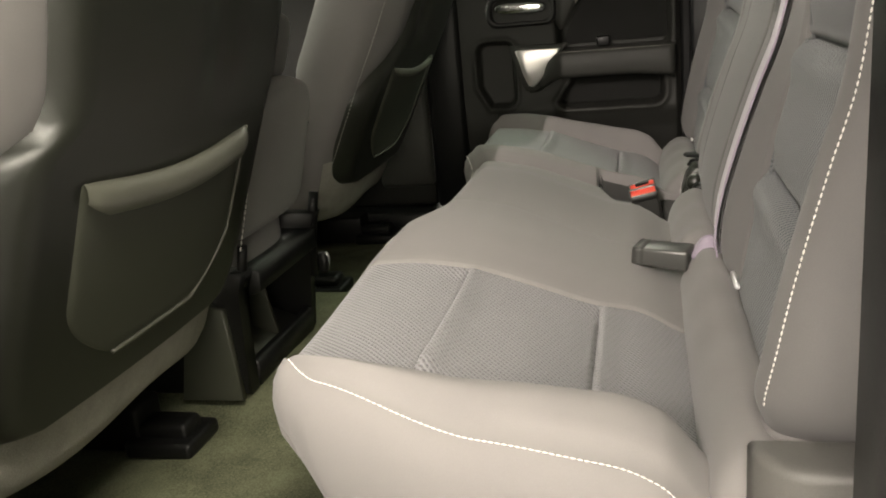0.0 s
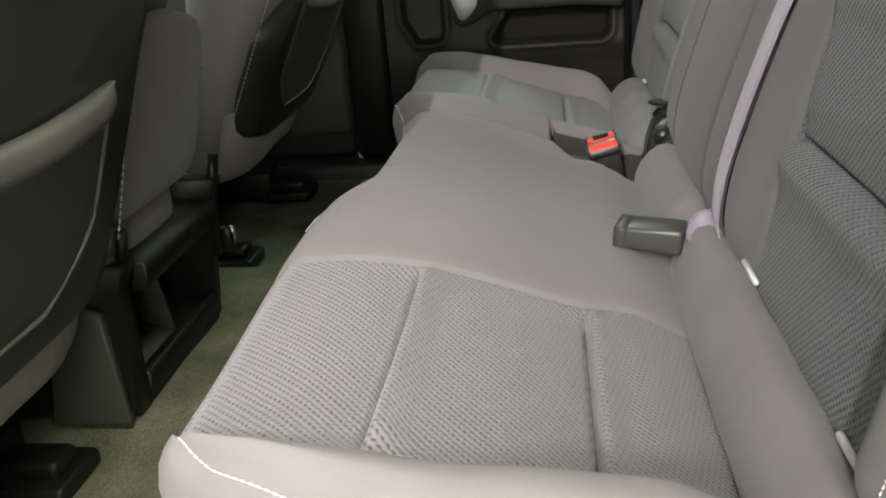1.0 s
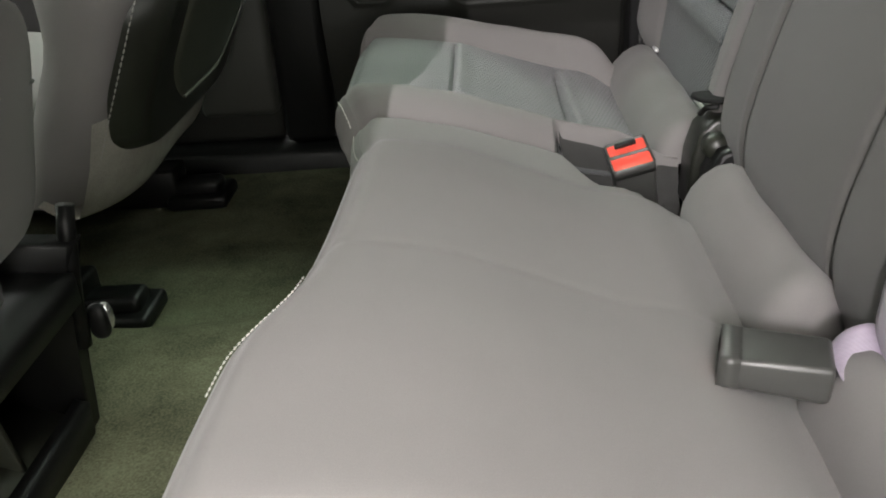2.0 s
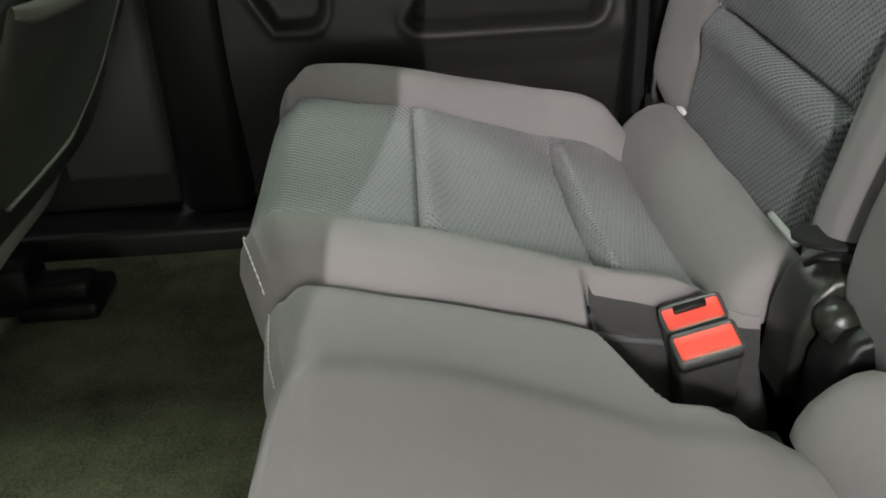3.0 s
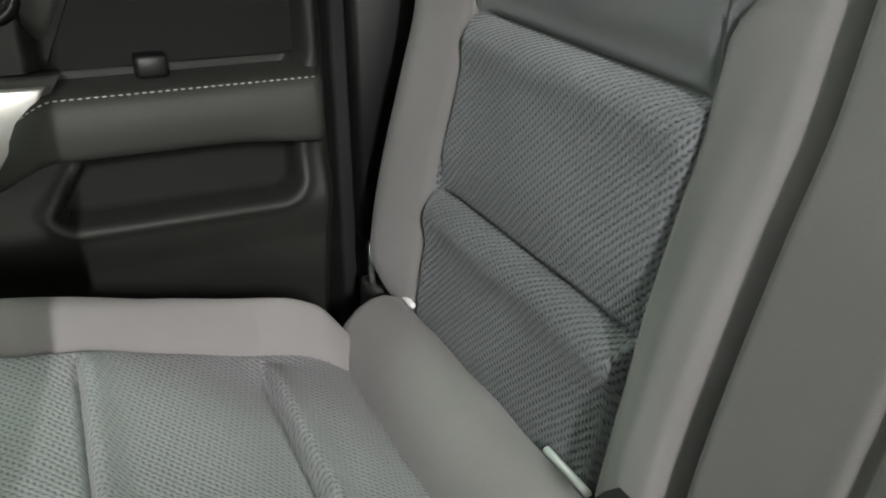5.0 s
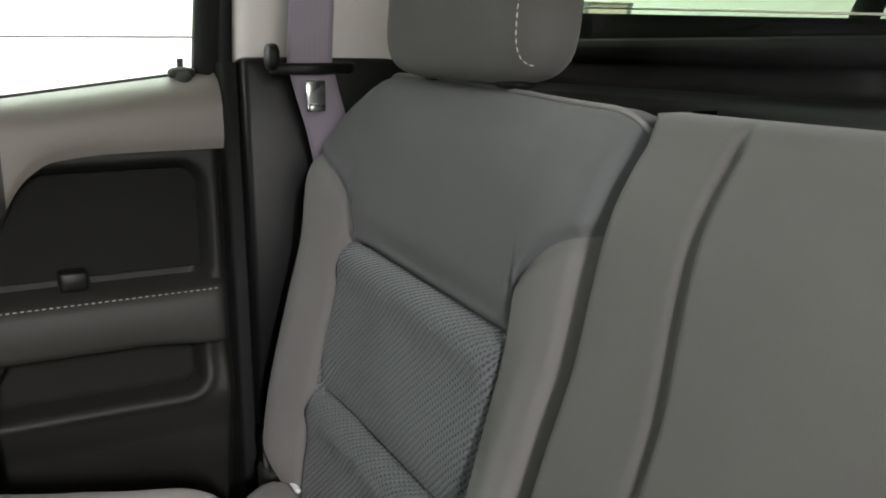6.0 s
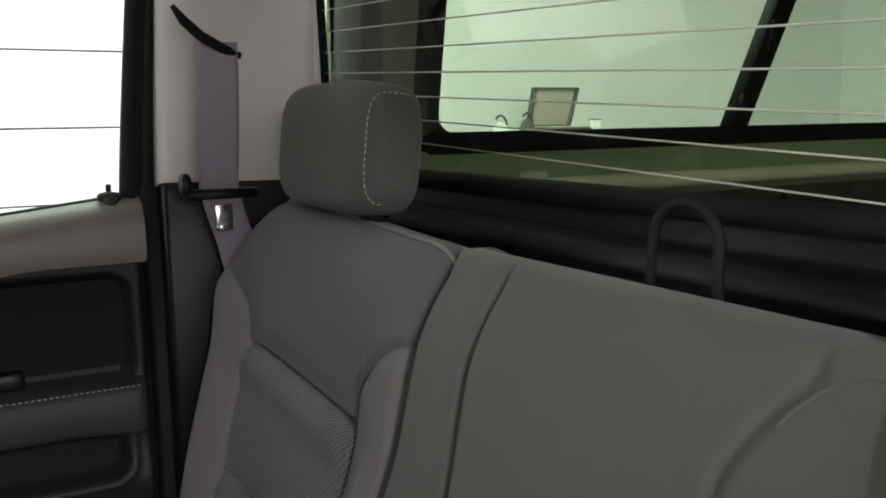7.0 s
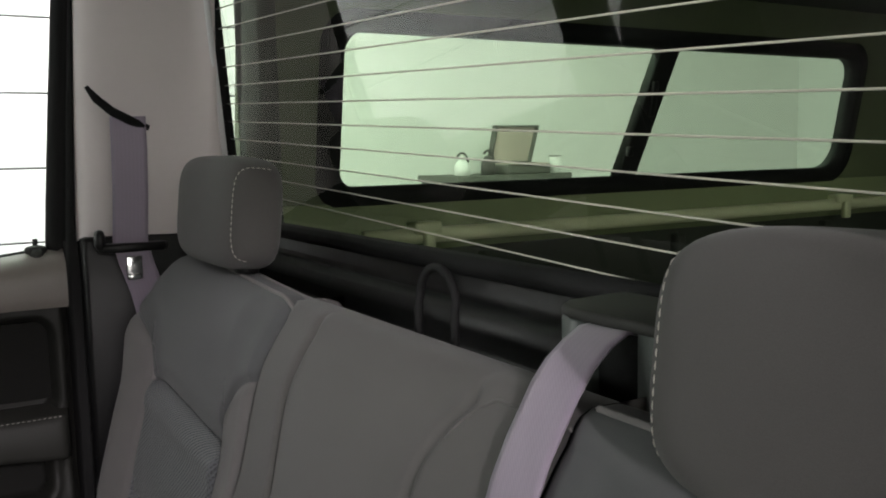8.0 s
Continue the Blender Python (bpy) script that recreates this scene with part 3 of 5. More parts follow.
far_v = curve_through([0.06, 0.072, 0.085, 0.10, 0.14, 0.20, 0.26], [0.590, 0.613, 0.632, 0.646, 0.657, 0.660, 0.660])
front_x = curve_through([-0.05, -0.036, -0.016, 0.014, 0.06, 0.30, 0.42, 0.52, 0.60, 0.755, 0.795, 0.844, 0.87, 0.92, 0.98, 1.19, 1.225, 1.25, 1.28], [0.128, 0.111, 0.099, 0.090, 0.086, 0.078, 0.084, 0.114, 0.121, 0.126, 0.117, 0.109, 0.098, 0.084, 0.080, 0.074, 0.078, 0.088, 0.104])
BACKX = 0.447


def bench_point(x, yb):
    """Height of the bench at x and the nominal crosswise place yb."""
    e = np.clip(np.minimum(step(0, 0.022, x - front_x(yb)), 1), 0, 1)
    z = base_z(x) + cross_z(yb)
    # the side bolsters stay high where the seat dips towards the rear
    rise = 0.036 * step(0.20, 0.36, x) * (1 - 0.7 * step(0.40, 0.447, x))
    z = z + rise * np.maximum(1 - step(-0.004, 0.016, yb), step(1.203, 1.246, yb))
    z = z + 0.015 * step(1.211, 1.236, yb) * (1 - step(0.20, 0.36, x))
    z = z + 0.15 * rise * step(0.862, 0.90, yb) * (1 - step(0.912, 0.926, yb))
    z = z + 0.05 * rise * step(0.31, 0.36, yb) * (1 - step(0.46, 0.56, yb))
    z = z - 0.013 * (1 - e) ** 1.5 * step(-0.05, 0.02, yb)
    z = z + 0.012 * (1 - step(0.12, 0.27, x)) * (1 - step(-0.05, -0.008, yb))
    inn = step(0.014, 0.040, yb) * (1 - step(0.272, 0.302, yb)) + step(0.923, 0.950, yb) * (1 - step(1.170, 1.212, yb))
    for xs, dep, w in ((0.203, 0.013, 0.0028), (0.340, 0.015, 0.0030)):
        d = x - xs
        z = z - inn * dep * np.exp(-np.abs(d / w) ** 1.4) - inn * 0.010 * np.exp(-np.abs(d / 0.024) ** 1.3) * (d < 0) + inn * 0.010 * np.exp(-((d - 0.009) / 0.011) ** 2)
    for ys in (0.013, 0.303, 0.922, 1.214):
        z = z - 0.005 * np.exp(-((yb - ys) / 0.0035) ** 2)
    for ys, dep in ((0.545, 0.0010), (0.766, 0.0012), (0.844, 0.006)):
        z = z - dep * np.exp(-((yb - ys) / 0.004) ** 2)
    well = well_depth(x, yb)
    piping = 0.004 * np.exp(-((well - 0.16) / 0.12) ** 2) * (1 - step(0.345, 0.37, x)) * step(0.79, 0.82, yb)
    return z - 0.100 * well * (1 - 0.55 * step(0.412, 0.432, x)) + piping


def well_depth(x, yb):
    """The well round the twin buckles, its near front corner rounded: 0 outside, 1 inside."""
    near_edge = 0.792 + 0.055 * (1 - step(0.306, 0.350, x)) - 0.012 * step(0.36, 0.42, x)
    return step(0.310, 0.322, x) * step(-0.008, 0.010, yb - near_edge) * (1 - step(0.878, 0.900, yb))


u = np.unique(np.round(np.r_[0, 0.004, 0.010, 0.018, 0.028, 0.042, np.linspace(0.06, 1, 92), np.linspace(0.295, 0.345, 26), np.linspace(0.55, 0.69, 30), np.linspace(0.69, 0.735, 24)], 5))
yn = np.unique(np.round(np.r_[np.linspace(-0.05, 0.018, 22), np.linspace(0.018, 0.29, 40), np.linspace(0.29, 0.31, 10), np.linspace(0.31, 0.53, 26), np.linspace(0.53, 0.57, 12), np.linspace(0.57, 0.78, 26), np.linspace(0.78, 0.93, 46), np.linspace(0.93, 1.20, 40), np.linspace(1.20, 1.28, 24), [0.844]], 5))


def true_y(x, yb):
    """Draws the nominal outer strips of the bench to its curved outline."""
    v = outer_v(x)
    near_out = YC - v
    far_out = YC + np.maximum(v, far_v(x))
    ie = np.minimum(0.600, v - 0.006)
    ief = np.minimum(0.600, far_out - YC - 0.006)
    y = np.where(yb < 0.014, (YC - ie) + (0.014 - yb) / 0.064 * (near_out - (YC - ie)), yb)
    y = np.where((yb >= 0.014) & (yb < 0.16), (YC - ie) + (yb - 0.014) / 0.146 * (0.16 - (YC - ie)), y)
    y = np.where(yb > 1.213, (YC + ief) + (yb - 1.213) / 0.067 * (far_out - (YC + ief)), y)
    y = np.where((yb <= 1.213) & (yb > 1.07), (YC + ief) - (1.213 - yb) / 0.143 * ((YC + ief) - 1.07), y)
    d = np.clip(x, 0.17, 0.44) - 0.205
    tent = lambda a, b, c: np.clip(np.minimum((yb - a) / (b - a), (c - yb) / (c - b)), 0, 1)
    y = y + 0.15 * d * tent(-0.03, 0.014, 0.16) + (0.17 * d - 0.009) * tent(0.16, 0.303, 0.43)
    y = y + (0.018 * (1 - step(0.10, 0.19, x)) + 0.020 * step(0.20, 0.32, x)) * tent(0.775, 0.844, 0.905)
    y = y + 0.032 * (1 - step(0.085, 0.19, x)) * tent(0.85, 0.922, 1.02)
    y = y + 0.034 * (1 - step(0.085, 0.16, x)) * tent(1.07, 1.213, 1.28)
    y = y + (0.07 * d - 0.009) * tent(0.862, 0.922, 1.0) + (0.18 * np.minimum(d, 0.14) - 0.014) * tent(1.07, 1.213, 1.262)
    return y


UU, YB = np.meshgrid(u, yn, indexing="ij")
XX = front_x(YB) + UU * (BACKX - front_x(YB))
YY = true_y(XX, YB)
ZZ = bench_point(XX, YB)
TOP = np.stack([XX, YY, ZZ], -1)
TUV = np.stack([YY, XX * 1.04], -1)
cx = (XX[:-1, :-1] + XX[1:, 1:]) / 2
cy = (YB[:-1, :-1] + YB[1:, 1:]) / 2

bench60 = thing("rear_bench_seat", "wide grey cloth rear bench seat with white edge stitching", "car seat", (0.40, 0.40, 0.20), group="rear seats")
bench40 = thing("rear_single_seat", "single grey and charcoal cloth rear seat with ribbed inserts", "car seat", (0.40, 1.06, 0.20), group="rear seats")
WELL = well_depth(cx, cy) > 0.2
for owner, y0, y1, lo, hi in ((bench60, 0.014, 0.303, -1, 0.844), (bench40, 0.922, 1.213, 0.844, 2)):
    mine = (cy > lo) & (cy < hi)
    ins = (cy > y0) & (cy < y1)
    part("cushion_front_insert", sheet(TOP, mine & ins & (cx < 0.203), TUV), WEAVE, owner, "ribbed grey insert cloth")
    part("cushion_middle_insert", sheet(TOP, mine & ins & (cx >= 0.203) & (cx < 0.340), TUV), WEAVE, owner, "ribbed grey insert cloth")
    part("cushion_rear_insert", sheet(TOP, mine & ins & (cx >= 0.340), TUV), WEAVE, owner, "ribbed grey insert cloth")
    if owner is bench60:
        part("cushion_outer_bolster", sheet(TOP, mine & (cy <= y0), TUV), CLOTH, owner)
        part("cushion_inner_bolster", sheet(TOP, mine & (cy >= y1) & (cy < 0.548), TUV), CLOTH, owner)
        part("centre_pad", sheet(TOP, mine & (cy >= 0.548) & ~WELL, TUV), CLOTH, owner)
        part("buckle_well", sheet(TOP, mine & WELL, TUV), BOOT, owner, "dark cloth buckle well")
    else:
        part("cushion_inner_bolster", sheet(TOP, mine & (cy <= y0) & ~WELL, TUV), CLOTH, owner)
        part("buckle_well", sheet(TOP, mine & WELL, TUV), BOOT, owner, "dark cloth buckle well")
        part("cushion_outer_bolster", sheet(TOP, mine & (cy >= y1), TUV), CLOTH, owner)

boot = [(0.316, yb) for yb in np.linspace(0.850, 0.888, 8)] + [(xb, 0.889) for xb in np.linspace(0.322, 0.400, 12)]
part("well_piping", tube([(xb, float(true_y(xb, yb)), float(bench_point(xb, yb)) + 0.001) for xb, yb in boot], 0.0028, 8), CLOTH_DARK, bench40, "dark piped edge of the buckle well")

# skirt round the front and the two ends
rim = [TOP[i, 0] for i in range(len(u) - 1, 0, -1)] + [TOP[0, j] for j in range(len(yn))] + [TOP[i, -1] for i in range(1, len(u))]
rim = np.array(rim)
tan = np.gradient(rim[:, :2], axis=0)
for _ in range(60):
    tan[1:-1] = (tan[:-2] + 2 * tan[1:-1] + tan[2:]) / 4
tan /= np.linalg.norm(tan, axis=1)[:, None]
nrm = np.stack([-tan[:, 1], tan[:, 0]], 1)
if nrm[len(nrm) // 2, 0] > 0:
    nrm = -nrm
fx2 = np.clip(nrm[:, 0], -1, 0) ** 2
rows = [rim]
SPLIT = float(true_y(0.10, 0.844))
for dz, of, os in ((-0.006, 0.005, 0.005), (-0.016, 0.010, 0.010), (-0.032, 0.013, 0.013), (-0.055, 0.010, 0.013), (-0.085, -0.006, 0.010), (-0.12, -0.036, 0.004), (-0.155, -0.078, -0.006), (-0.19, -0.10, -0.02), (-0.205, -0.14, -0.05)):
    o = fx2 * of + (1 - fx2) * os
    r = rim.copy()
    r[:, :2] += nrm * o[:, None]
    r[:, 2] = np.maximum(rim[:, 2] + dz, 0.235)
    rows.append(r)
SK = np.array(rows)
midy = (SK[0, :-1, 1] + SK[0, 1:, 1]) / 2
part("apron", sheet(SK, np.tile(midy < SPLIT, (len(rows) - 1, 1))), CLOTH, bench60)
part("apron", sheet(SK, np.tile(midy >= SPLIT, (len(rows) - 1, 1))), CLOTH, bench40)
lift = np.array([0, 0, 0.0012])
k0 = len(u) - 1
seam60 = [TOP[i, 0] + lift for i in range(len(u) - 5, -1, -1)] + [TOP[0, j] + lift for j in range(1, len(yn)) if yn[j] < -0.022]
seam60 = resample(seam60, 0.006)
part("stitching", stitches(seam60, 0.0042, 0.0008, 0.0007), THREAD, bench60, "white edge stitching")
jm = [k0 + int(np.argmin(abs(yn - y))) for y in (0.766, 0.40, 0.838, 0.852, 0.926)]
for owner, a, b in ((bench60, jm[0], jm[2]), (bench40, jm[3], jm[4])):
    part("stitching", stitches([SK[1, k] + np.array([-0.0015, 0, 0.0005]) for k in range(a, b)], 0.0044, 0.0007, 0.0007), THREAD_DULL if owner is bench60 else THREAD, owner, "pale edge stitching")
part("stitching", stitches([SK[1, k] + np.array([-0.002, 0, 0.0]) for k in range(jm[1], jm[1] + 16)], 0.0036, 0.0012, 0.0008), THREAD, bench60, "white edge stitching")

# the rolls along the rear of the cushions
roll_p = [(0.418, 0.352), (0.421, 0.368), (0.429, 0.384), (0.441, 0.397), (0.455, 0.405), (0.468, 0.407), (0.479, 0.403), (0.487, 0.395), (0.491, 0.38), (0.491, 0.34)]


def rear_roll(owner, y0, y1, back=0.0):
    ys = np.r_[y0, y0 + 0.002, y0 + 0.006, y0 + 0.014, np.linspace(y0 + 0.024, y1 - 0.024, 24), y1 - 0.014, y1 - 0.006, y1 - 0.002, y1]
    rr = []
    for y in ys:
        e = min(1, min(y - y0, y1 - y) / 0.026)
        e = math.sqrt(max(0, 1 - (1 - e) ** 2))
        rr.append([(0.461 + (x + back * max(0.0, (0.465 - x) / 0.047) - 0.461) * (0.72 + 0.28 * e), y, 0.34 + (z - 0.34) * (0.35 + 0.65 * e) + 0.0012 * math.sin(y * 60)) for x, z in roll_p])
    part("rear_bolster", sheet(np.array(rr)), CLOTH, owner)


rear_roll(bench60, -0.045, 0.478, 0.012)
rear_roll(bench60, 0.530, 0.802, 0.006)
rear_roll(bench40, 0.905, 1.282)
part("base", block(0.15, 0.62, -0.02, 0.845, 0.20, 0.285, 0.01), BLACK, bench60, "black riser under the cushion")
part("base", block(0.15, 0.62, 0.865, 1.27, 0.20, 0.285, 0.01), BLACK, bench40, "black riser under the cushion")

# ---- rear bench: backrests ----
# how far the inner bolsters and the bench's middle stand in front of the seat back line
mid_off = curve_through([0.37, 0.40, 0.43, 0.46, 0.53, 0.60, 0.67, 0.74, 0.805], [0.0, 0.010, 0.019, 0.021, 0.017, 0.012, 0.005, -0.003, -0.014])
front_line = curve_through([0.36, 0.39, 0.43, 0.515, 0.60, 0.655, 0.70, 0.75, 0.785, 0.80], [0.487, 0.488, 0.495, 0.512, 0.534, 0.549, 0.555, 0.562, 0.572, 0.579])
cap = [(0.586, 0.808), (0.596, 0.8145), (0.610, 0.818), (0.628, 0.818), (0.644, 0.812), (0.655, 0.80), (0.660, 0.78), (0.655, 0.60), (0.64, 0.38)]
zrow = np.unique(np.round(np.r_[np.linspace(0.365, 0.50, 22), np.linspace(0.503, 0.53, 14), np.linspace(0.535, 0.635, 18), np.linspace(0.64, 0.670, 16), [0.521, 0.655], np.linspace(0.674, 0.80, 26)], 5))


def backrest_grid(ws, bolsters):
    """Points of a backrest. ws: crosswise places of the columns; bolsters: forward swell by place and height."""
    P = []
    for z in zrow:
        P.append([(front_line(z) - bolsters(w, z), w, z) for w in ws])
    for x, z in cap:
        P.append([(x - bolsters(w, 0.80) * max(0, 1 - (x - 0.579) / 0.03) * (z > 0.79), w, z) for w in ws])
    return np.array(P)


def place_backrest(owner, yb, s, w_in):
    """An outboard backrest. w_in: local place of its inner edge; panels split by seams."""
    wo = 0.252
    ws = np.unique(np.round(np.r_[np.linspace(w_in, -0.155, 26), np.linspace(-0.155, -0.135, 8), np.linspace(-0.135, 0.135, 36), np.linspace(0.135, 0.155, 8), np.linspace(0.155, wo - 0.02, 20), np.linspace(wo - 0.02, wo, 10)], 5))
    half = curve_through([0.36, 0.385, 0.41, 0.44, 0.48, 0.60, 0.72, 0.76, 0.785, 0.80, 0.818], [0.19, 0.205, 0.228, 0.244, 0.252, 0.248, 0.250, 0.244, 0.232, 0.215, 0.195])

    def shoulder(w):
        return 0.655 if abs(w) < 0.1465 else 0.694 + 0.050 * (1 - math.exp(-(abs(w) - 0.1465) / 0.035))

    def warp(z, w):
        zs = shoulder(w)
        z = z - 0.015 * math.exp(-((z - 0.521) / 0.035) ** 2) * (1.0 if s > 0 else 0.0)
        return z if z < 0.53 else 0.53 + (z - 0.53) * (zs - 0.53) / 0.125 if z < 0.655 else zs + (z - 0.655) * (0.80 - zs) / 0.145

    def swell(w, z):
        o = 0.030 * math.exp(-((w - 0.200) / 0.042) ** 2) * (1 - float(step(0.69, 0.76, z - 0.25 * (w - 0.145)))) * float(step(0.37, 0.44, z))
        i = (float(mid_off(z)) + 0.002) * (1 - float(step(-0.195, -0.145, w))) if s > 0 else float(mid_off(z)) * (1 - float(step(-0.215, -0.145, w)))
        edge = 0.030 * max(0, (w - (wo - 0.028)) / 0.028) ** 2
        edge2 = 0.016 * max(0, ((w_in + 0.016) - w) / 0.016) ** 2 if s > 0 else 0.001 * math.exp(-((w - w_in) / 0.006) ** 2)
        g = 0.0
        if abs(w) < 0.145:
            for zs, dep in ((0.506 if s > 0 else 0.521, 0.014), (0.655, 0.015)):
                g += (1 - float(step(0.136, 0.146, abs(w)))) * dep * math.exp(-(abs(z - zs) / 0.0045) ** 1.4) + 0.006 * math.exp(-((z - zs - 0.012) / 0.016) ** 2) * (z > zs) - 0.007 * math.exp(-((z - zs + 0.018) / 0.016) ** 2)
        for e in (-0.147, 0.147):
            if z < 0.70:
                g += 0.005 * math.exp(-((w - e) / 0.005) ** 2)
        yoke = z - shoulder(w)
        if abs(w) > 0.145 and w > -0.26:
            g += 0.006 * math.exp(-(yoke / 0.006) ** 2)
        return o + i - edge - edge2 - g
    P = backrest_grid(ws, swell)
    for i in range(len(zrow)):
        for j, w in enumerate(ws):
            z = warp(zrow[i], w)
            slant = (0.03 + 0.02 * float(step(0.53, 0.62, z))) * (min(max(w, -0.147), 0.147) - 0.147) * float(step(0.40, 0.50, z)) * (1 - float(step(0.70, 0.78, z))) if s > 0 else 0.0
            P[i, j] = (float(front_line(z)) - swell(w, z), w, z + slant)
    Q = P.copy()
    W = np.tile(ws, (len(P), 1))
    zz = P[..., 2]
    sc = np.where(W > 0.15, 0.15 + (W - 0.15) * (half(np.minimum(zz, 0.818)) - 0.15) / (wo - 0.15), W)
    sc[len(zrow) + 5:] = np.where(W[len(zrow) + 5:] > 0.15, 0.15 + (W[len(zrow) + 5:] - 0.15) * 0.6, W[len(zrow) + 5:])
    # the top edge falls off towards the outer corner
    drop = (0.030 if s < 0 else 0.017) * step(0.15, 0.26, W) * step(0.72, 0.81, zz)
    Q[..., 1] = yb + s * sc
    if s < 0:
        drop = drop + 0.012 * step(0.72, 0.81, zz)
    else:
        drop = drop + (0.013 * (1 - step(-0.22, 0.10, W)) + 0.012 * np.maximum(0, (-0.186 - W) / 0.04) ** 2) * step(0.72, 0.81, zz)
    Q[..., 2] = zz - drop
    nr = len(zrow)
    # sides: wrap both ends back
    out = [Q[:, -1] + np.array([d, s * e, 0]) for d, e in ((0.008, 0.002), (0.025, 0.001), (0.05, -0.004), (0.08, -0.012))]
    inn = [Q[:, 0] + np.array([d, -s * e, 0]) for d, e in ((0.006, 0.001), (0.03, 0.001), (0.07, 0.001))]
    if s < 0:
        inn = [Q[:, 0] + np.array([0.03, 0.0, 0.0])]
    for o in out + inn:
        o[nr:, 0] = np.minimum(o[nr:, 0], 0.66)
        o[:nr, 0] = np.minimum(o[:nr, 0], 0.655)
    F = np.concatenate([np.stack(inn[::-1], 1), Q, np.stack(out, 1)], 1)
    WW = np.concatenate([np.full((len(P), len(inn)), w_in), W, np.full((len(P), 4), wo)], 1)
    NI = len(inn)
    ZR = np.concatenate([zz[:, :1]] * NI + [zz] + [zz[:, -1:]] * 4, 1)
    UV = arc_map(F) * (s, 1)
    wc = (WW[:-1, :-1] + WW[1:, 1:]) / 2
    zc = (ZR[:-1, :-1] + ZR[1:, 1:]) / 2
    row = np.arange(len(P) - 1)[:, None] + 0 * wc
    onfront = row < nr + 3
    insert = (abs(wc) < 0.147) & onfront
    zrc = np.r_[(zrow[:-1] + zrow[1:]) / 2, [0.9] * len(cap)][:, None] + 0 * wc
    yoke = onfront & (zrc > 0.655) & (wc > -0.255)
    low = insert & (zrc < 0.521)
    mid = insert & (zrc >= 0.521) & (zrc <= 0.655)
    rest = ~(yoke | low | mid)
    # backrest inserts use the weave copy with painted shade
    part("backrest_lower_insert", sheet(F, low, UV), WEAVE_SHADED, owner, "ribbed grey insert cloth")
    part("backrest_middle_insert", sheet(F, mid, UV), WEAVE_SHADED, owner, "ribbed grey insert cloth")
    part("shoulder_panel", sheet(F, yoke, UV), CLOTH_DARK, owner, "charcoal cloth shoulder panel")
    # bolsters take the cloth copy with shade in its colour
    part("backrest_outer_bolster", sheet(F, rest & (wc > 0), UV), CLOTH_SHADED, owner)
    part("backrest_inner_bolster", sheet(F, rest & (wc <= 0), UV), CLOTH_SHADED, owner)
    return F


back40, back60 = bench40, bench60
FARB = place_backrest(back40, 1.095, 1, -0.226)
NEARB = place_backrest(back60, 0.200, -1, -0.226)
col = NEARB.shape[1] - 5
foot = int(np.argmin(abs(zrow - 0.403)))
part("bottom_piping", tube([tuple(NEARB[foot, k] + np.array([-0.002, 0, 0])) for k in range(col - 26, col + 4)], 0.0036, 8), CLOTH, back60, "piped lower edge")
stitch_line = [NEARB[r, col - 12] + np.array([-0.0012, 0, 0]) for r in range(10, 66)]
part("stitching", stitches(stitch_line, 0.0036, 0.0012, 0.0008), THREAD, back60, "white edge stitching")
for owner, G in ((back40, FARB), (back60, NEARB)):
    top_row = len(zrow) + 1
    part("top_piping", tube([tuple(G[top_row + 1, k] + np.array([-0.0005, 0, 0.0012])) for k in range(3, G.shape[1] - 10)], 0.0022, 8), CLOTH, owner, "piped grey top edge")

# the middle of the wide backrest
ws = np.unique(np.round(np.r_[np.linspace(0.427, 0.51, 14), np.linspace(0.51, 0.562, 28), np.linspace(0.562, 0.764, 30), np.linspace(0.764, 0.792, 19), [0.772], np.linspace(0.796, 0.845, 14), np.linspace(0.845, 0.8645, 12)], 5))


def mid_swell(y, z):
    o = float(mid_off(z))
    seam = 0.553 - 0.030 * max(0.0, (z - 0.72) / 0.08) ** 2
    g = 0.008 * math.exp(-((y - 0.772 - 0.012 * float(step(0.55, 0.80, z))) / 0.005) ** 2) + 0.0045 * math.exp(-((y - seam) / 0.005) ** 2)
    e = 0.018 * max(0, (y - 0.848) / 0.0165) ** 2
    return o - g - e + 0.004 * math.sin((y - 0.56) / 0.23 * math.pi) * (0.56 < y < 0.79)


MB = backrest_grid(ws, mid_swell)
MB[..., 2] -= 0.012 * step(0.72, 0.81, MB[..., 2])
edge_line = [MB[len(zrow) - r, int(np.argmin(abs(ws - y)))] for r, y in ((0, 0.427), (0, 0.445), (0, 0.465), (0, 0.485), (0, 0.500), (1, 0.511), (2, 0.518), (4, 0.5245), (6, 0.530))]
part("top_piping", tube(resample(edge_line, 0.004), 0.0013, 8), CLOTH_MID, back60, "piped grey top edge")
side = [MB[:, -1] + np.array([d, 0.0005, 0]) for d in (0.01, 0.04, 0.09)]
for o in side:
    o[:, 0] = np.minimum(o[:, 0], 0.66)
MB2 = np.concatenate([MB, np.stack(side, 1)], 1)
yc2 = np.tile(np.r_[(ws[:-1] + ws[1:]) / 2, [0.87] * 3], (len(MB2) - 1, 1))
# centre back is dimmed by its colour, not only by the lamps
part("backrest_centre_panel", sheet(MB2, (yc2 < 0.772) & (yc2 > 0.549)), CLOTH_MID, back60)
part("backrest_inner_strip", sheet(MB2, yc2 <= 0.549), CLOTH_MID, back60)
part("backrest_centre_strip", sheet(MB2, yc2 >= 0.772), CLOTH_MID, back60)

# ---- head restraints ----


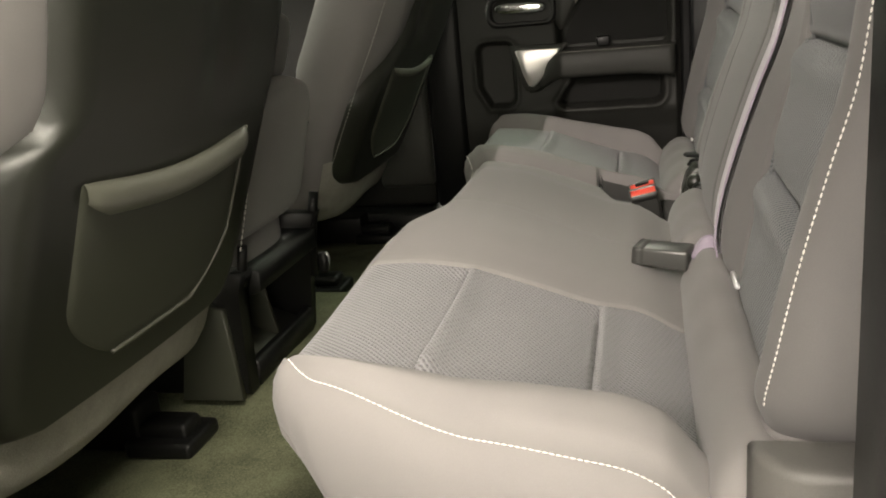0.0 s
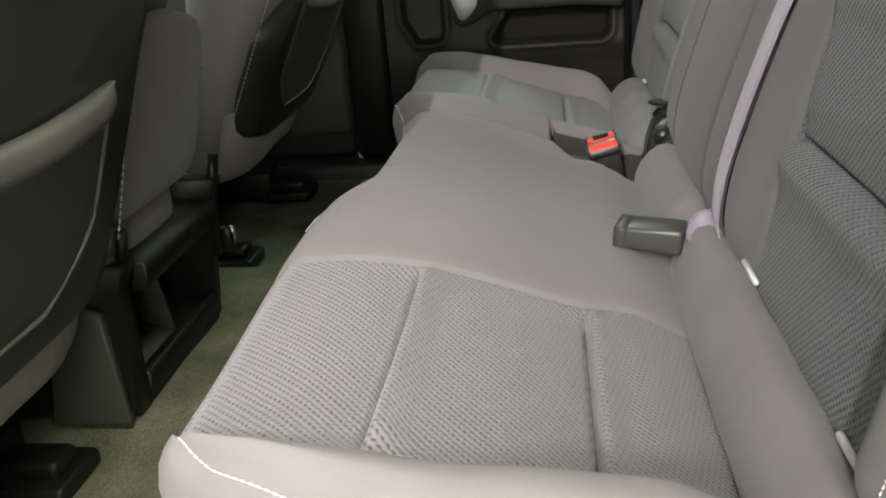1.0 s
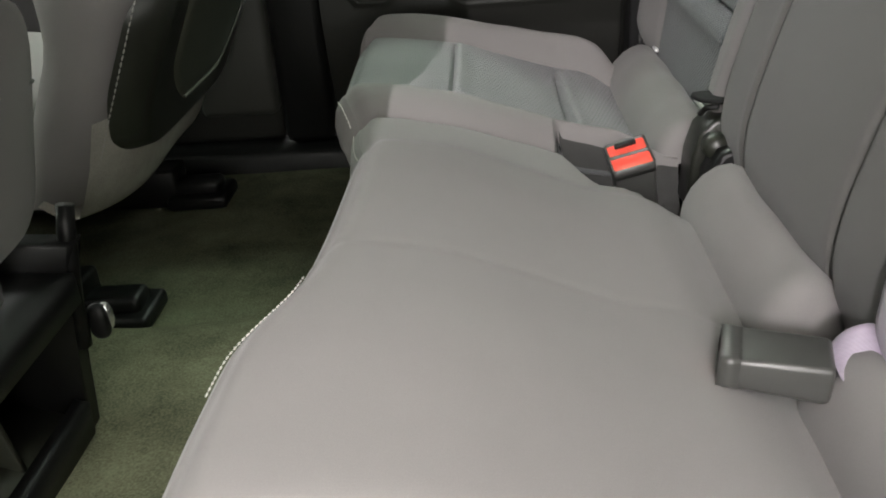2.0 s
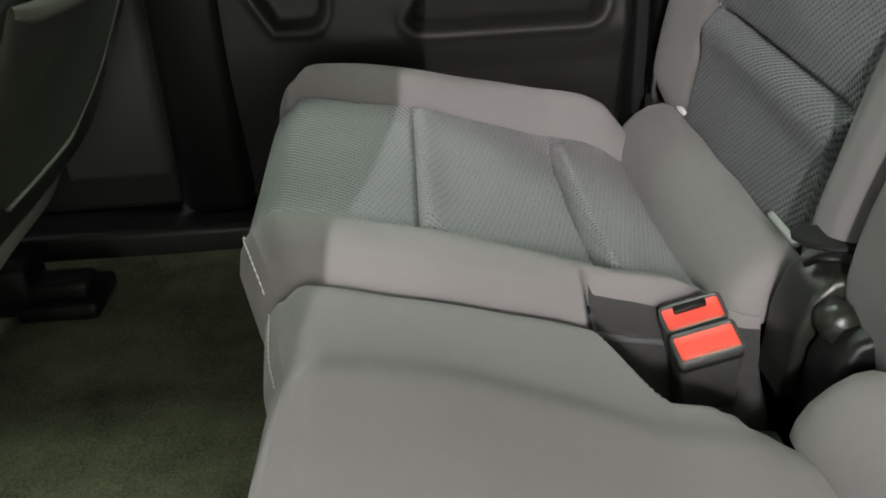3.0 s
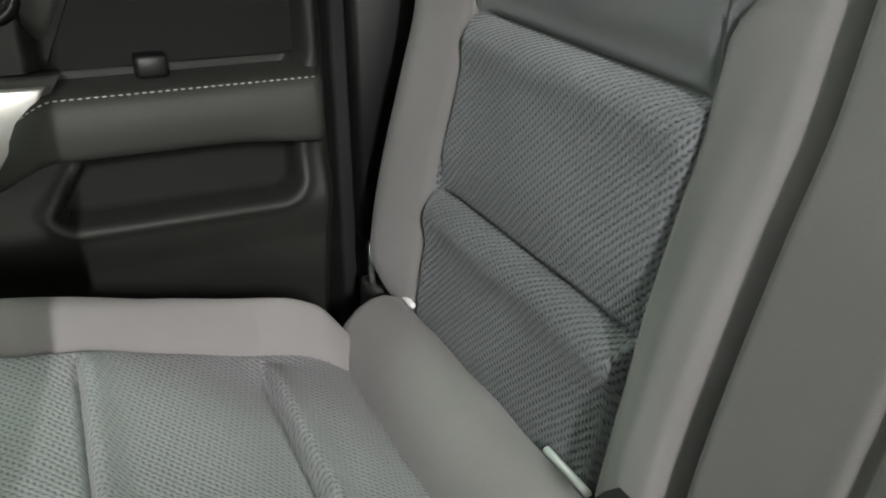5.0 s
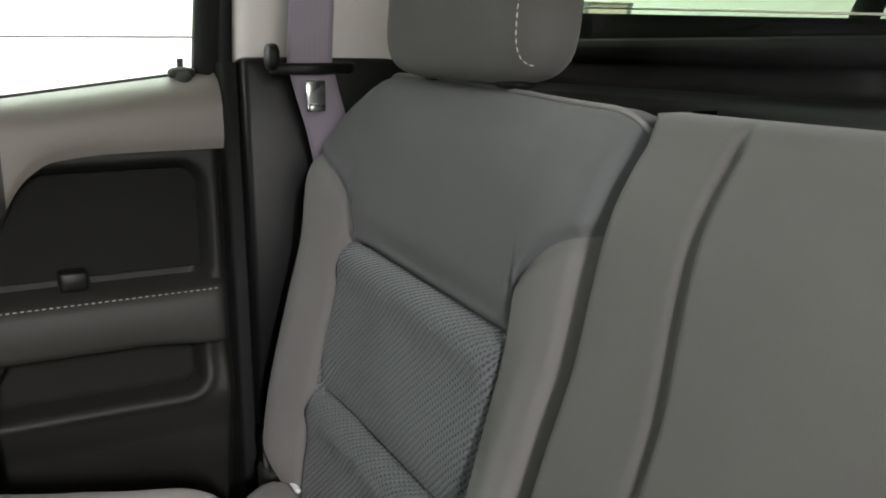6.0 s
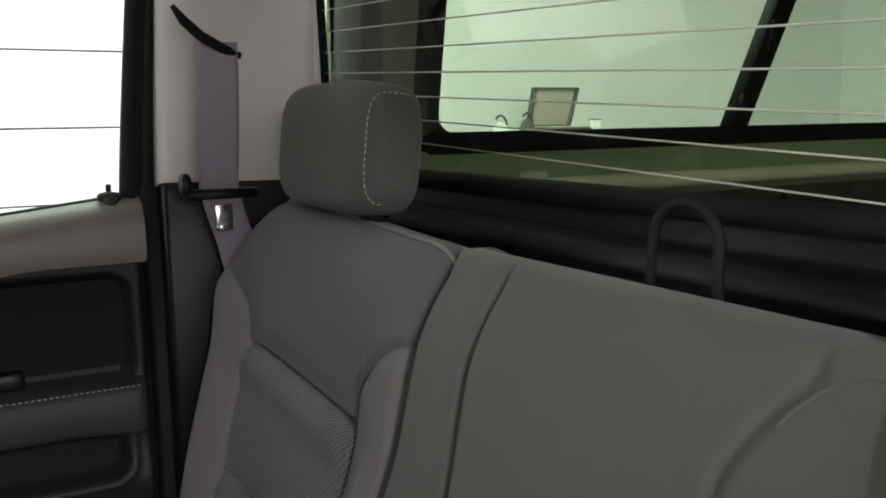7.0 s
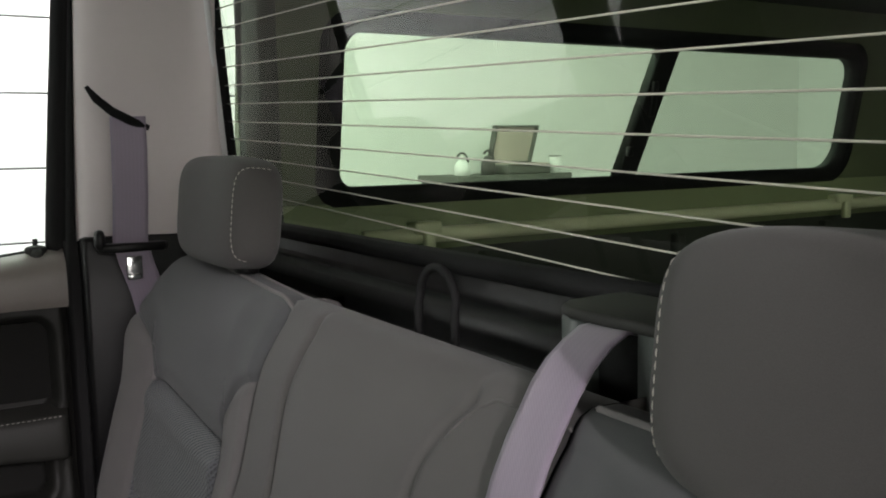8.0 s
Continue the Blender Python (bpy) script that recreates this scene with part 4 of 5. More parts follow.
def head_restraint(yc, zc, group):
    h = thing("head_restraint", "charcoal cloth head restraint with pale edge stitching on the rear backrest", "headrest", (0.62, yc, 0.815), group=group)
    m = pose(0.617, yc, zc, 0, 6, 0)
    bm = pillow(m, (0.036, 0.127, 0.065), 4.2, 15)
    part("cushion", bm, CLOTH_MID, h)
    for s in (-1, 1):
        loop = []
        for k in range(31):
            a = radians(-72 + 190 * k / 30)
            c = Vector((0.0, 0.0, 0.0))
            ca, sa = math.cos(a), math.sin(a)
            q = (abs(ca) ** 4.2 + abs(sa) ** 4.2) ** (-1 / 4.2)
            n = (1 - 0.90 ** 4.2) ** (1 / 4.2)
            loop.append(m @ Vector((-ca * q * 0.036 * n * 1.005, s * 0.127 * 0.90, sa * q * 0.065 * n * 1.005)))
        part("stitching", stitches([tuple(p) for p in loop], 0.0040, 0.0018, 0.0007), THREAD_DULL, h, "pale edge stitching")
        part("post", tube([(0.618, yc + s * 0.065, 0.80), (0.626, yc + s * 0.065, 0.85)], 0.006, 12), CHROME, h, "chromed post")
        part("post_collar", pillow(pose(0.618, yc + s * 0.065, 0.818), (0.014, 0.016, 0.006), 3, 4), BLACK, h)
    return h


head_restraint(1.108, 0.882, "rear head restraints")
head_restraint(0.242, 0.848, "rear head restraints")

# ---- passenger side rear door ----
def box_distance(x, z, x0, x1, z0, z1, r):
    """Signed distance from a rectangle with round corners, negative inside."""
    px, pz = np.abs(x - (x0 + x1) / 2) - (x1 - x0) / 2 + r, np.abs(z - (z0 + z1) / 2) - (z1 - z0) / 2 + r
    return np.hypot(np.maximum(px, 0), np.maximum(pz, 0)) + np.minimum(np.maximum(px, pz), 0) - r


door = thing("door_1", "closed charcoal passenger rear door with armrest, pocket and clear window", "door", (0.22, 1.46, 0.24), kind="structure")
dx, dz = np.meshgrid(np.linspace(-0.016, 0.474, 150), np.linspace(0.24, 0.735, 170), indexing="ij")
yy = 1.424 + 0 * dx
yy -= 0.012 * step(0.40, 0.455, dz) * (1 - step(0.455, 0.50, dz)) * step(0.02, 0.16, dx)
yy += 0.040 * (1 - step(0.24, 0.455, dz))
# waist recess above the armrest, its front upper corner cut away
dw = np.maximum(box_distance(dx, dz, 0.205, 0.452, 0.575, 0.722, 0.03), (dz - 0.722) * 0.70 - (dx - 0.272) * 0.70)
yy += 0.034 * (1 - step(-0.012, 0.006, dw))
# pocket under the armrest
dp = np.maximum(box_distance(dx, dz, 0.200, 0.437, 0.459, 0.575, 0.024), (dz - 0.522) * 0.55 - (dx - 0.236) * 0.80)
yy += 0.030 * (1 - step(-0.009, 0.002, dp))
yy -= 0.004 * np.exp(-((dp - 0.007) / 0.006) ** 2) * (dz < 0.53)
# speaker pouch at the front edge
dq = np.maximum(box_distance(dx, dz, 0.022, 0.106, 0.470, 0.615, 0.022), 0.5 * (0.50 - dz) + 0.86 * (0.045 - dx) - 0.012)
yy += 0.022 * (1 - step(-0.007, 0.004, dq))
yy -= 0.005 * np.exp(-((dq - 0.006) / 0.006) ** 2)
# sunk edge at the rear
yy += 0.02 * step(0.462, 0.474, dx)
# sunk picks the pocket's inside, which gets the painted recess shade
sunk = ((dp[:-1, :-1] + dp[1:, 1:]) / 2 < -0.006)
part("inner_panel", sheet(np.stack([dx, yy, dz], -1), ~sunk), DOORSKIN, door)
part("pocket_lining", sheet(np.stack([dx, yy, dz], -1), sunk), DOORSHADE, door, "pocket lining darkened for the recess's shade")
part("waist_inlay", prism([(0.215, 0.60), (0.448, 0.60), (0.448, 0.70), (0.438, 0.714), (0.285, 0.714), (0.262, 0.70)], "y", 1.449, 1.4535, 0.001), DOORSHADE, door, "waist inlay darkened for the recess's shade")
part("skin", block(-0.03, 0.474, 1.472, 1.495, 0.222, 0.758, 0.004), BLACK, door)
# upper roll below the glass
rows = []
def sill_top(x):
    return 0.766 + 0.114 * x


sill_edge = curve_through([-0.012, 0.19, 0.204, 0.216, 0.244, 0.272, 0.30, 0.36, 0.474], [0.735, 0.735, 0.660, 0.645, 0.688, 0.727, 0.743, 0.748, 0.748])
for x in np.r_[np.linspace(0.204, 0.30, 26), np.linspace(0.31, 0.474, 18)]:
    zl = float(sill_edge(x))
    rows.append([(x, 1.424, zl - 0.012), (x, 1.419, zl - 0.004), (x, 1.416, zl + 0.004), (x, 1.417, (zl + sill_top(x)) / 2), (x, 1.423, sill_top(x) - 0.020), (x, 1.432, sill_top(x) - 0.009), (x, 1.452, sill_top(x)), (x, 1.466, sill_top(x) - 0.003)])
SR = np.array(rows)
# only this stretch carries the painted window light; the sweep keeps the door's vinyl
part("sill_roll", sheet(SR[12:]), SILLLIT, door)
part("sill_sweep", sheet(SR[:13]), DOORSOFT, door)
part("front_sill", sheet(np.array([[(x, 1.424, 0.722), (x, 1.4165, 0.738), (x, 1.418, 0.748), (x, 1.423, max(0.752, sill_top(x) - 0.018)), (x, 1.432, max(0.757, sill_top(x) - 0.009)), (x, 1.452, sill_top(x)), (x, 1.466, sill_top(x) - 0.003)] for x in np.linspace(-0.012, 0.204, 12)])), DOORSOFT, door)
part("glass_run", tube([(x, 1.462, sill_top(x) - 0.002) for x in (-0.012, 0.2, 0.46)], 0.005, 8), RUBBER, door)
# armrest
ar = []
for x in np.r_[np.linspace(0.138, 0.225, 18), np.linspace(0.232, 0.448, 28), 0.454, 0.459, 0.462, 0.4635]:
    e = float(step(0.145, 0.215, x))
    k = max(0.0, (x - 0.450) / 0.0136)
    s_ = math.sqrt(max(0, 1 - k * k)) * 0.9 + 0.1
    dip = max(0.0, (0.215 - x) / 0.077) ** 1.4
    top, bot, out = 0.587 - 0.066 * dip, 0.5285 - 0.032 * (1 - e) - 0.008 * float(step(0.36, 0.462, x)), 1.424 - (0.030 * e + 0.008) * s_
    ar.append([(x, 1.45, bot + 0.002), (x, out + 0.010, bot), (x, out + 0.003, bot + 0.003), (x, out, bot + 0.010), (x, out - 0.001, (top + bot) / 2), (x, out + 0.001, top - 0.012), (x, out + 0.006, top - 0.003), (x, out + 0.014, top), (x, 1.455, top + 0.004)])
AR = np.array(ar)
armrest = part("armrest", sheet(AR), DOORSOFT, door, "charcoal vinyl armrest")
bm = bmesh.new()
bm.faces.new([bm.verts.new(p) for p in AR[-1]])
part("armrest_end", bm, DOORSOFT, door)
part("stitching", stitches([tuple(AR[i, 6] + np.array([0, -0.001, 0.001])) for i in range(10, len(AR) - 3)], 0.004, 0.0025, 0.0009), THREAD_GREY, armrest, "grey armrest stitching")
part("switch_block", block(0.292, 0.322, 1.426, 1.45, 0.590, 0.612, 0.004), BLACK, door)
# silver blade and chrome lever at the front
part("silver_blade", prism([(0.112, 0.594), (0.125, 0.597), (0.214, 0.595), (0.190, 0.560), (0.162, 0.522), (0.150, 0.512), (0.138, 0.515), (0.128, 0.540)], "y", 1.404, 1.43, 0.003), SILVER, door, "satin silver trim blade")
part("blade_surround", prism([(0.098, 0.606), (0.228, 0.604), (0.200, 0.560), (0.166, 0.508), (0.150, 0.500), (0.130, 0.505), (0.115, 0.545)], "y", 1.410, 1.44, 0.004), DOORSOFT, door)
part("lever_bezel", frame_ring(rounded(0.052, 0.208, 0.648, 0.716, 0.024), rounded(0.064, 0.196, 0.658, 0.706, 0.018), "y", 1.404, 1.44), BLACK, door, "black lever surround")
part("lever_cup", prism(rounded(0.060, 0.200, 0.654, 0.710, 0.02), "y", 1.432, 1.44), BLACK, door)
part("lever", pillow(pose(0.128, 1.413, 0.688, 0, 2, 0), (0.058, 0.010, 0.013), 3, 8), CHROME, door, "chromed door lever")
# window: frame posts, seal, glass, lock button
def lean_y(z):
    return 1.464 - 0.10 * (max(0.0, z - 0.82) / 0.39) ** 1.3


fz = np.linspace(0.755, 1.20, 15)
part("rear_frame", sheet(np.array([[(0.452 + 0.022 * k, lean_y(z) + 0.004, z), (0.452 + 0.022 * k, lean_y(z) - 0.012, z), (0.466 + 0.020 * k, lean_y(z) - 0.020, z), (0.476 + 0.016 * k, lean_y(z) - 0.014, z), (0.478 + 0.014 * k, lean_y(z) - 0.022, z), (0.486 + 0.008 * k, lean_y(z) - 0.03, z), (0.492 + 0.004 * k, lean_y(z) - 0.026, z), (0.496, lean_y(z) + 0.01, z)] for z, k in ((q, (q - 0.8) / 0.4) for q in fz)])), RUBBER, door, "black window frame and door seal")
part("body_seal", sheet(np.array([[(0.474, 1.50, z), (0.476, 1.425, z), (0.481, 1.416, z), (0.487, 1.424, z), (0.490, 1.418, z), (0.496, 1.426, z), (0.498, 1.50, z)] for z in np.linspace(0.24, 0.83, 12)])), RUBBER, door, "black ribbed body seal")
part("front_frame", sheet(np.array([[(-0.045, lean_y(z) + 0.004, z), (-0.045, lean_y(z) - 0.02, z), (0.0, lean_y(z) - 0.02, z), (0.005, lean_y(z) + 0.004, z)] for z in fz])), RUBBER, door)
pane = part("glass_pane", sheet(np.array([[(x, lean_y(z), z) for x in (-0.01, 0.1, 0.2, 0.3, 0.46)] for z in np.linspace(0.755, 1.20, 15)])), GLASS_CLEAR, door)
pane.visible_shadow = False
part("lock_button", join(tube([(0.439, 1.455, 0.816), (0.439, 1.455, 0.834)], 0.0035, 10), pillow(pose(0.439, 1.452, 0.818), (0.015, 0.012, 0.007), 2.6, 5), tube([(0.439, 1.448, 0.816), (0.441, 1.440, 0.800), (0.441, 1.434, 0.79)], [0.011, 0.008, 0.003], 8)), DOORSOFT, door, "charcoal lock button")

# ---- truck bed and its cap, behind the rear glass ----
def cap_y(z):
    return 1.456 - (z - 0.89) * 0.18


def lean(bm):
    for v in bm.verts:
        v.co.y += cap_y(v.co.z)
    return bm


bed = thing("truck_bed", "dark lined truck bed under its cap", "truck bed", (1.7, YC, -0.02))
part("bed_floor", block(0.80, 2.75, YC - 0.87, YC + 0.87, 0.13, 0.16, 0.004), SHELLDARK, bed)
part("bed_side", block(0.80, 2.75, 1.46, 1.50, 0.16, 0.79, 0.008), SHELLDARK, bed)
part("bed_side", block(0.80, 2.75, 2 * YC - 1.50, 2 * YC - 1.46, 0.16, 0.79, 0.008), SHELLDARK, bed)
part("tailgate", block(2.70, 2.75, YC - 0.84, YC + 0.84, 0.16, 0.79, 0.008), SHELLDARK, bed)
part("bulkhead", block(0.80, 0.83, YC - 0.84, YC + 0.84, 0.16, 0.74, 0.008), SHELLDARK, bed)
for x in (1.2, 1.7, 2.2):
    part("bed_rib", block(x, x + 0.03, 1.44, 1.462, 0.17, 0.76, 0.006), SHELLDARK, bed)

cap_top = thing("camper_shell", "olive green fibreglass camper shell with a two-pane side window", "camper shell", (1.7, YC, 0.79))
wo, wi = rounded(0.875, 2.290, 0.852, 1.182, (0.05, 0.08, 0.06, 0.06), 8), rounded(0.914, 2.250, 0.890, 1.148, (0.028, 0.06, 0.04, 0.04), 8)
far = rounded(0.745, 2.75, 0.775, 1.26, 0.001, 8)
# far wall wears the gelcoat copy with painted shade
part("side_panel", lean(frame_ring(far, rounded(0.885, 2.280, 0.862, 1.172, (0.045, 0.075, 0.055, 0.055), 8), "y", 0.0, 0.03)), SHELLSHADE, cap_top, smooth=False)
frame_p = part("window_frame", lean(frame_ring(wo, wi, "y", -0.012, 0.02)), RUBBER, cap_top, "black rounded window frame")
div = [(1.538, 0.885), (1.585, 0.885), (1.668, 1.152), (1.618, 1.152)]
part("divider", lean(prism(div, "y", -0.010, 0.018, 0.002)), RUBBER, cap_top, "slanting black divider bar")
part("latch", lean(block(1.598, 1.612, -0.018, -0.008, 1.01, 1.08, 0.002)), BLACK, frame_p)
part("latch", lean(block(1.552, 1.566, -0.018, -0.008, 0.93, 0.95, 0.002)), BLACK, frame_p)
for nm, pts, mat in (("front_pane", [(0.905, 0.882), (1.56, 0.882), (1.642, 1.156), (0.905, 1.156)], GLASS_SHELL), ("rear_pane", [(1.56, 0.882), (2.258, 0.882), (2.258, 1.156), (1.642, 1.156)], GLASS_SHELL_DARK)):
    bm = bmesh.new()
    bm.faces.new([bm.verts.new((x, 0.004, z)) for x, z in pts])
    ob = part(nm, lean(bm), mat, cap_top)
    ob.visible_shadow = False
part("side_panel", frame_ring(rounded(0.745, 2.75, 0.775, 1.26, 0.001, 8), rounded(0.885, 2.280, 0.862, 1.172, 0.05, 8), "y", 2 * YC - 1.46, 2 * YC - 1.43), SHELLPAINT, cap_top, smooth=False)
# roof, tail and corner share the liner's near-black for the shell's dim inside
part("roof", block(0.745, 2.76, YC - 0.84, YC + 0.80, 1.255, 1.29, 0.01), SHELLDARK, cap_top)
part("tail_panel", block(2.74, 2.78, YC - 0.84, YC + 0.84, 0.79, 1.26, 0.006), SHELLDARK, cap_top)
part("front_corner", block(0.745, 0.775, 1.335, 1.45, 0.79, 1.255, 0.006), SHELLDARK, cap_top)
part("inner_skirt", sheet(np.array([[(x, 1.452, 0.862), (x, 1.448, 0.85), (x, 1.442, 0.82), (x, 1.440, 0.800), (x, 1.439, 0.785), (x, 1.445, 0.780), (x, 1.46, 0.770)] for x in np.linspace(0.78, 2.74, 20)])), SHELLPAINT, cap_top, "olive inner skirt")
part("clamp_rail", tube([(x, 1.428 + 0.003 * math.sin(x * 3), 0.800) for x in np.linspace(0.95, 2.70, 24)], 0.014, 12), RAILMETAL, cap_top, "dull metal clamp rail")
for x in (1.069, 2.236):
    part("clamp", join(block(x - 0.028, x + 0.028, 1.410, 1.446, 0.803, 0.825, 0.005), block(x - 0.010, x + 0.010, 1.403, 1.418, 0.768, 0.808, 0.003)), RAILMETAL, cap_top, "metal clamp on the rail")

# ---- front seats ----


def front_seat(s, dx, rake, name, label):
    yc = YC + s * 0.480
    seat = thing(name, label, "car seat", (-0.35 + dx, yc, 0.2), group="front seats")

    top_x = -0.050 + dx + 0.20 * rake
    back_line = curve_through([0.25, 0.60, 0.70, 0.78, 0.86, 0.96, 1.20], [-0.050 + dx - 0.35 * rake, -0.050 + dx, -0.050 + dx + 0.1 * rake, top_x - 0.020, top_x - 0.019, top_x - 0.035, top_x - 0.09])

    def back_x(z):
        return float(back_line(z))
    hw = curve_through([0.34, 0.40, 0.47, 0.60, 0.85, 0.95, 1.00, 1.03], [0.21, 0.225, 0.235, 0.238, 0.225, 0.205, 0.17, 0.10])
    rows = []
    for z in np.r_[np.linspace(0.36, 0.95, 30), 0.975, 0.995, 1.01, 1.02]:
        h, dep = float(hw(z)), 0.062 * (1 - 0.5 * float(step(0.95, 1.03, z)))
        ring = []
        for k in range(41):
            a = 2 * math.pi * k / 40
            c, n_ = math.cos(a), math.sin(a)
            q = (abs(c) ** 3.2 + abs(n_) ** 3.2) ** (-1 / 3.2)
            front = 0.075 * float(step(0.52, 0.64, z)) * max(0.0, -n_) * abs(c) ** 0.5
            ring.append((back_x(z) - 0.072 + dep * q * n_ - front, yc + h * q * c, z))
        rows.append(ring)
    core = sheet(np.array(rows))
    bmesh.ops.remove_doubles(core, verts=core.verts[:], dist=1e-5)
    part("backrest", core, CLOTH, seat)
    # shell on the rear of the backrest
    low = [0.405, 0.409, 0.418, 0.44, 0.50]
    if s < 0:
        outer_h = curve_through(low + [0.60, 0.64, 0.66, 0.69, 0.90, 0.97, 0.985], [0.185, 0.203, 0.217, 0.228, 0.232, 0.232, 0.222, 0.185, 0.176, 0.178, 0.15, 0.10])
        inner_h = curve_through(low + [0.60, 0.75, 0.90, 0.97, 0.985], [0.17, 0.20, 0.216, 0.230, 0.238, 0.242, 0.242, 0.225, 0.18, 0.10])
    else:
        outer_h = curve_through(low + [0.60, 0.75, 0.90, 0.97, 0.985], [0.17, 0.20, 0.216, 0.230, 0.236, 0.238, 0.232, 0.20, 0.15, 0.10])
        inner_h = curve_through(low + [0.56, 0.60, 0.63, 0.68, 0.75, 0.90, 0.985], [0.150, 0.170, 0.190, 0.212, 0.232, 0.232, 0.205, 0.165, 0.130, 0.118, 0.11, 0.10])
    zs = np.r_[np.linspace(0.405, 0.45, 12), np.linspace(0.46, 0.985, 48)]
    ts = np.r_[-1.0, -0.985, -0.96, np.linspace(-0.92, 0.92, 34), 0.96, 0.985, 1.0]
    rows = []
    for z in zs:
        h_out, h_in = float(outer_h(z)), float(inner_h(z))
        row = []
        for t in ts:
            h = h_out if t * s > 0 else h_in
            edge = 0.040 * max(0, (abs(t) - 0.86) / 0.14) ** 2 * (h / 0.24) ** 2
            w = t * h
            dish = 0.010 * math.cos(w / 0.25 * math.pi / 2)
            crease = 0.006 * math.exp(-((w * s + 0.06) / 0.03) ** 2) * float(step(0.62, 0.70, z))
            row.append((back_x(z) + 0.005 + dish - edge - crease, yc + w, z))
        rows.append(row)
    part("back_shell", sheet(np.array(rows)), SHELL, seat, "black vinyl back shell")
    # map pocket, slack at its upper edge
    zs = np.r_[np.linspace(0.440, 0.465, 8), np.linspace(0.47, 0.612, 24)]
    rows = []
    for z in zs:
        h = 0.150 - 0.075 * max(0, (0.510 - z) / 0.07) ** 1.9 + 0.004 * (z - 0.48)
        row = []
        for t in np.r_[-1, -0.985, np.linspace(-0.95, 0.95, 30), 0.985, 1]:
            rim_ = min(1, (1 - abs(t)) / 0.05) * min(1, (z - 0.440) / 0.012)
            sag = 0.004 * math.cos(t * math.pi / 2) * float(step(0.47, 0.60, z))
            zz_ = z - 0.012 * math.cos(t * math.pi / 2) * float(step(0.55, 0.605, z))
            row.append((back_x(zz_) + 0.0045 + 0.010 * math.cos(t * h / 0.24 * math.pi / 2) + 0.004 * math.sqrt(max(0, rim_)) + sag, yc + t * h, zz_))
        rows.append(row)
    PK = np.array(rows)
    pocket = part("map_pocket", sheet(PK), POCKET, seat, "dark vinyl map pocket")
    fade = [min(1, 9 * k / PK.shape[1], 9 * (PK.shape[1] - 1 - k) / PK.shape[1]) for k in range(PK.shape[1])]
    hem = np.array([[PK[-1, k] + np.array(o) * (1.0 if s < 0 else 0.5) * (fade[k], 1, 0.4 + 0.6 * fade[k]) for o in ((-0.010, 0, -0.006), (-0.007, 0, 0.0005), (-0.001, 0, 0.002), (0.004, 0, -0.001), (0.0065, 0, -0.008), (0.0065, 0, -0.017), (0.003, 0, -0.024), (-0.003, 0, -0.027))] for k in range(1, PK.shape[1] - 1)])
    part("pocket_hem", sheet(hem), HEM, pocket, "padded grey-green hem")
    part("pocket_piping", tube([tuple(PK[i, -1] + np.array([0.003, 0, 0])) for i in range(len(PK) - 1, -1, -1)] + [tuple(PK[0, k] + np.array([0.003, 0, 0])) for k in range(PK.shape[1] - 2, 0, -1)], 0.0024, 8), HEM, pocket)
    # felt valance under the shell, and the seat's base
    rows = []
    for t in np.linspace(-1, 1, 30):
        y = yc + t * 0.235
        b_ = 0.03 * abs(t) ** 4
        hem_z = 0.338 + 0.004 * math.sin(t * 5) + 0.010 * abs(t) ** 6
        rows.append([(back_x(0.44) - b_, y, 0.46), (back_x(0.40) + 0.004 - b_, y, 0.41), (back_x(0.37) + 0.005 - b_, y, 0.378), (back_x(0.35) + 0.003 - b_, y, 0.355), (back_x(0.34) - 0.002 - b_, y, hem_z + 0.004), (back_x(0.34) - 0.008 - b_, y, hem_z), (back_x(0.34) - 0.016 - b_, y, hem_z + 0.006), (back_x(0.35) - 0.07, y, 0.372)])
    part("valance", sheet(np.array(rows)), VALANCE, seat, "grey felt valance")
    part("cushion", pillow(pose(-0.50 + dx, yc, 0.425, 0, 6, 0), (0.25, 0.235, 0.075), 4, 9), CLOTH, seat)
    for v in (-0.185, 0.185):
        part("track", block(-0.62 + dx, -0.245, yc + v - 0.03, yc + v + 0.03, 0.2, 0.262, 0.006), BLACK, seat, "black seat track")
        part("track_end", join(block(-0.262, -0.168, yc + v - 0.046, yc + v + 0.036, 0.2, 0.222, 0.007, 3), block(-0.255, -0.180, yc + v - 0.028, yc + v + 0.016, 0.216, 0.240, 0.008, 3)), BLACK, seat, "black track end cover")
    part("head_restraint", pillow(pose(back_x(1.07) - 0.05, yc, 1.085, 0, 12, 0), (0.045, 0.13, 0.075), 3.2, 9), CLOTH_DARK, seat)
    part("stitching", stitches([(back_x(z) - 0.022, yc - s * (float(hw(z)) + 0.001), z) for z in np.linspace(0.42, 0.95, 40)], 0.0056, 0.0016, 0.0010), THREAD_GREY, seat, "grey side stitching")
    return seat


front_seat(-1, 0.0, 0.37, "driver_seat", "grey cloth front seat with black back shell and map pocket")
front_seat(1, -0.012, 0.48, "passenger_seat", "grey cloth front seat with black back shell, set further forward")

jump = thing("centre_front_seat", "grey cloth folding middle seat with an open storage bin beneath", "car seat", (-0.25, 0.52, 0.23))
part("backrest", pillow(pose(-0.148, 0.515, 0.545, 0, 14, 0), (0.050, 0.130, 0.102), 6, 11), CLOTH, jump)
part("folded_armrest", pillow(pose(-0.150, 0.515, 0.690, 0, 16, 0), (0.050, 0.122, 0.052), 5, 11), CLOTH_MID, jump, "darker grey folded armrest")
part("seam", tube([(-0.096, 0.40 + 0.023 * k, 0.5665 + 0.0006 * math.sin(k)) for k in range(11)], 0.0018, 6), CLOTH_DARK, jump)
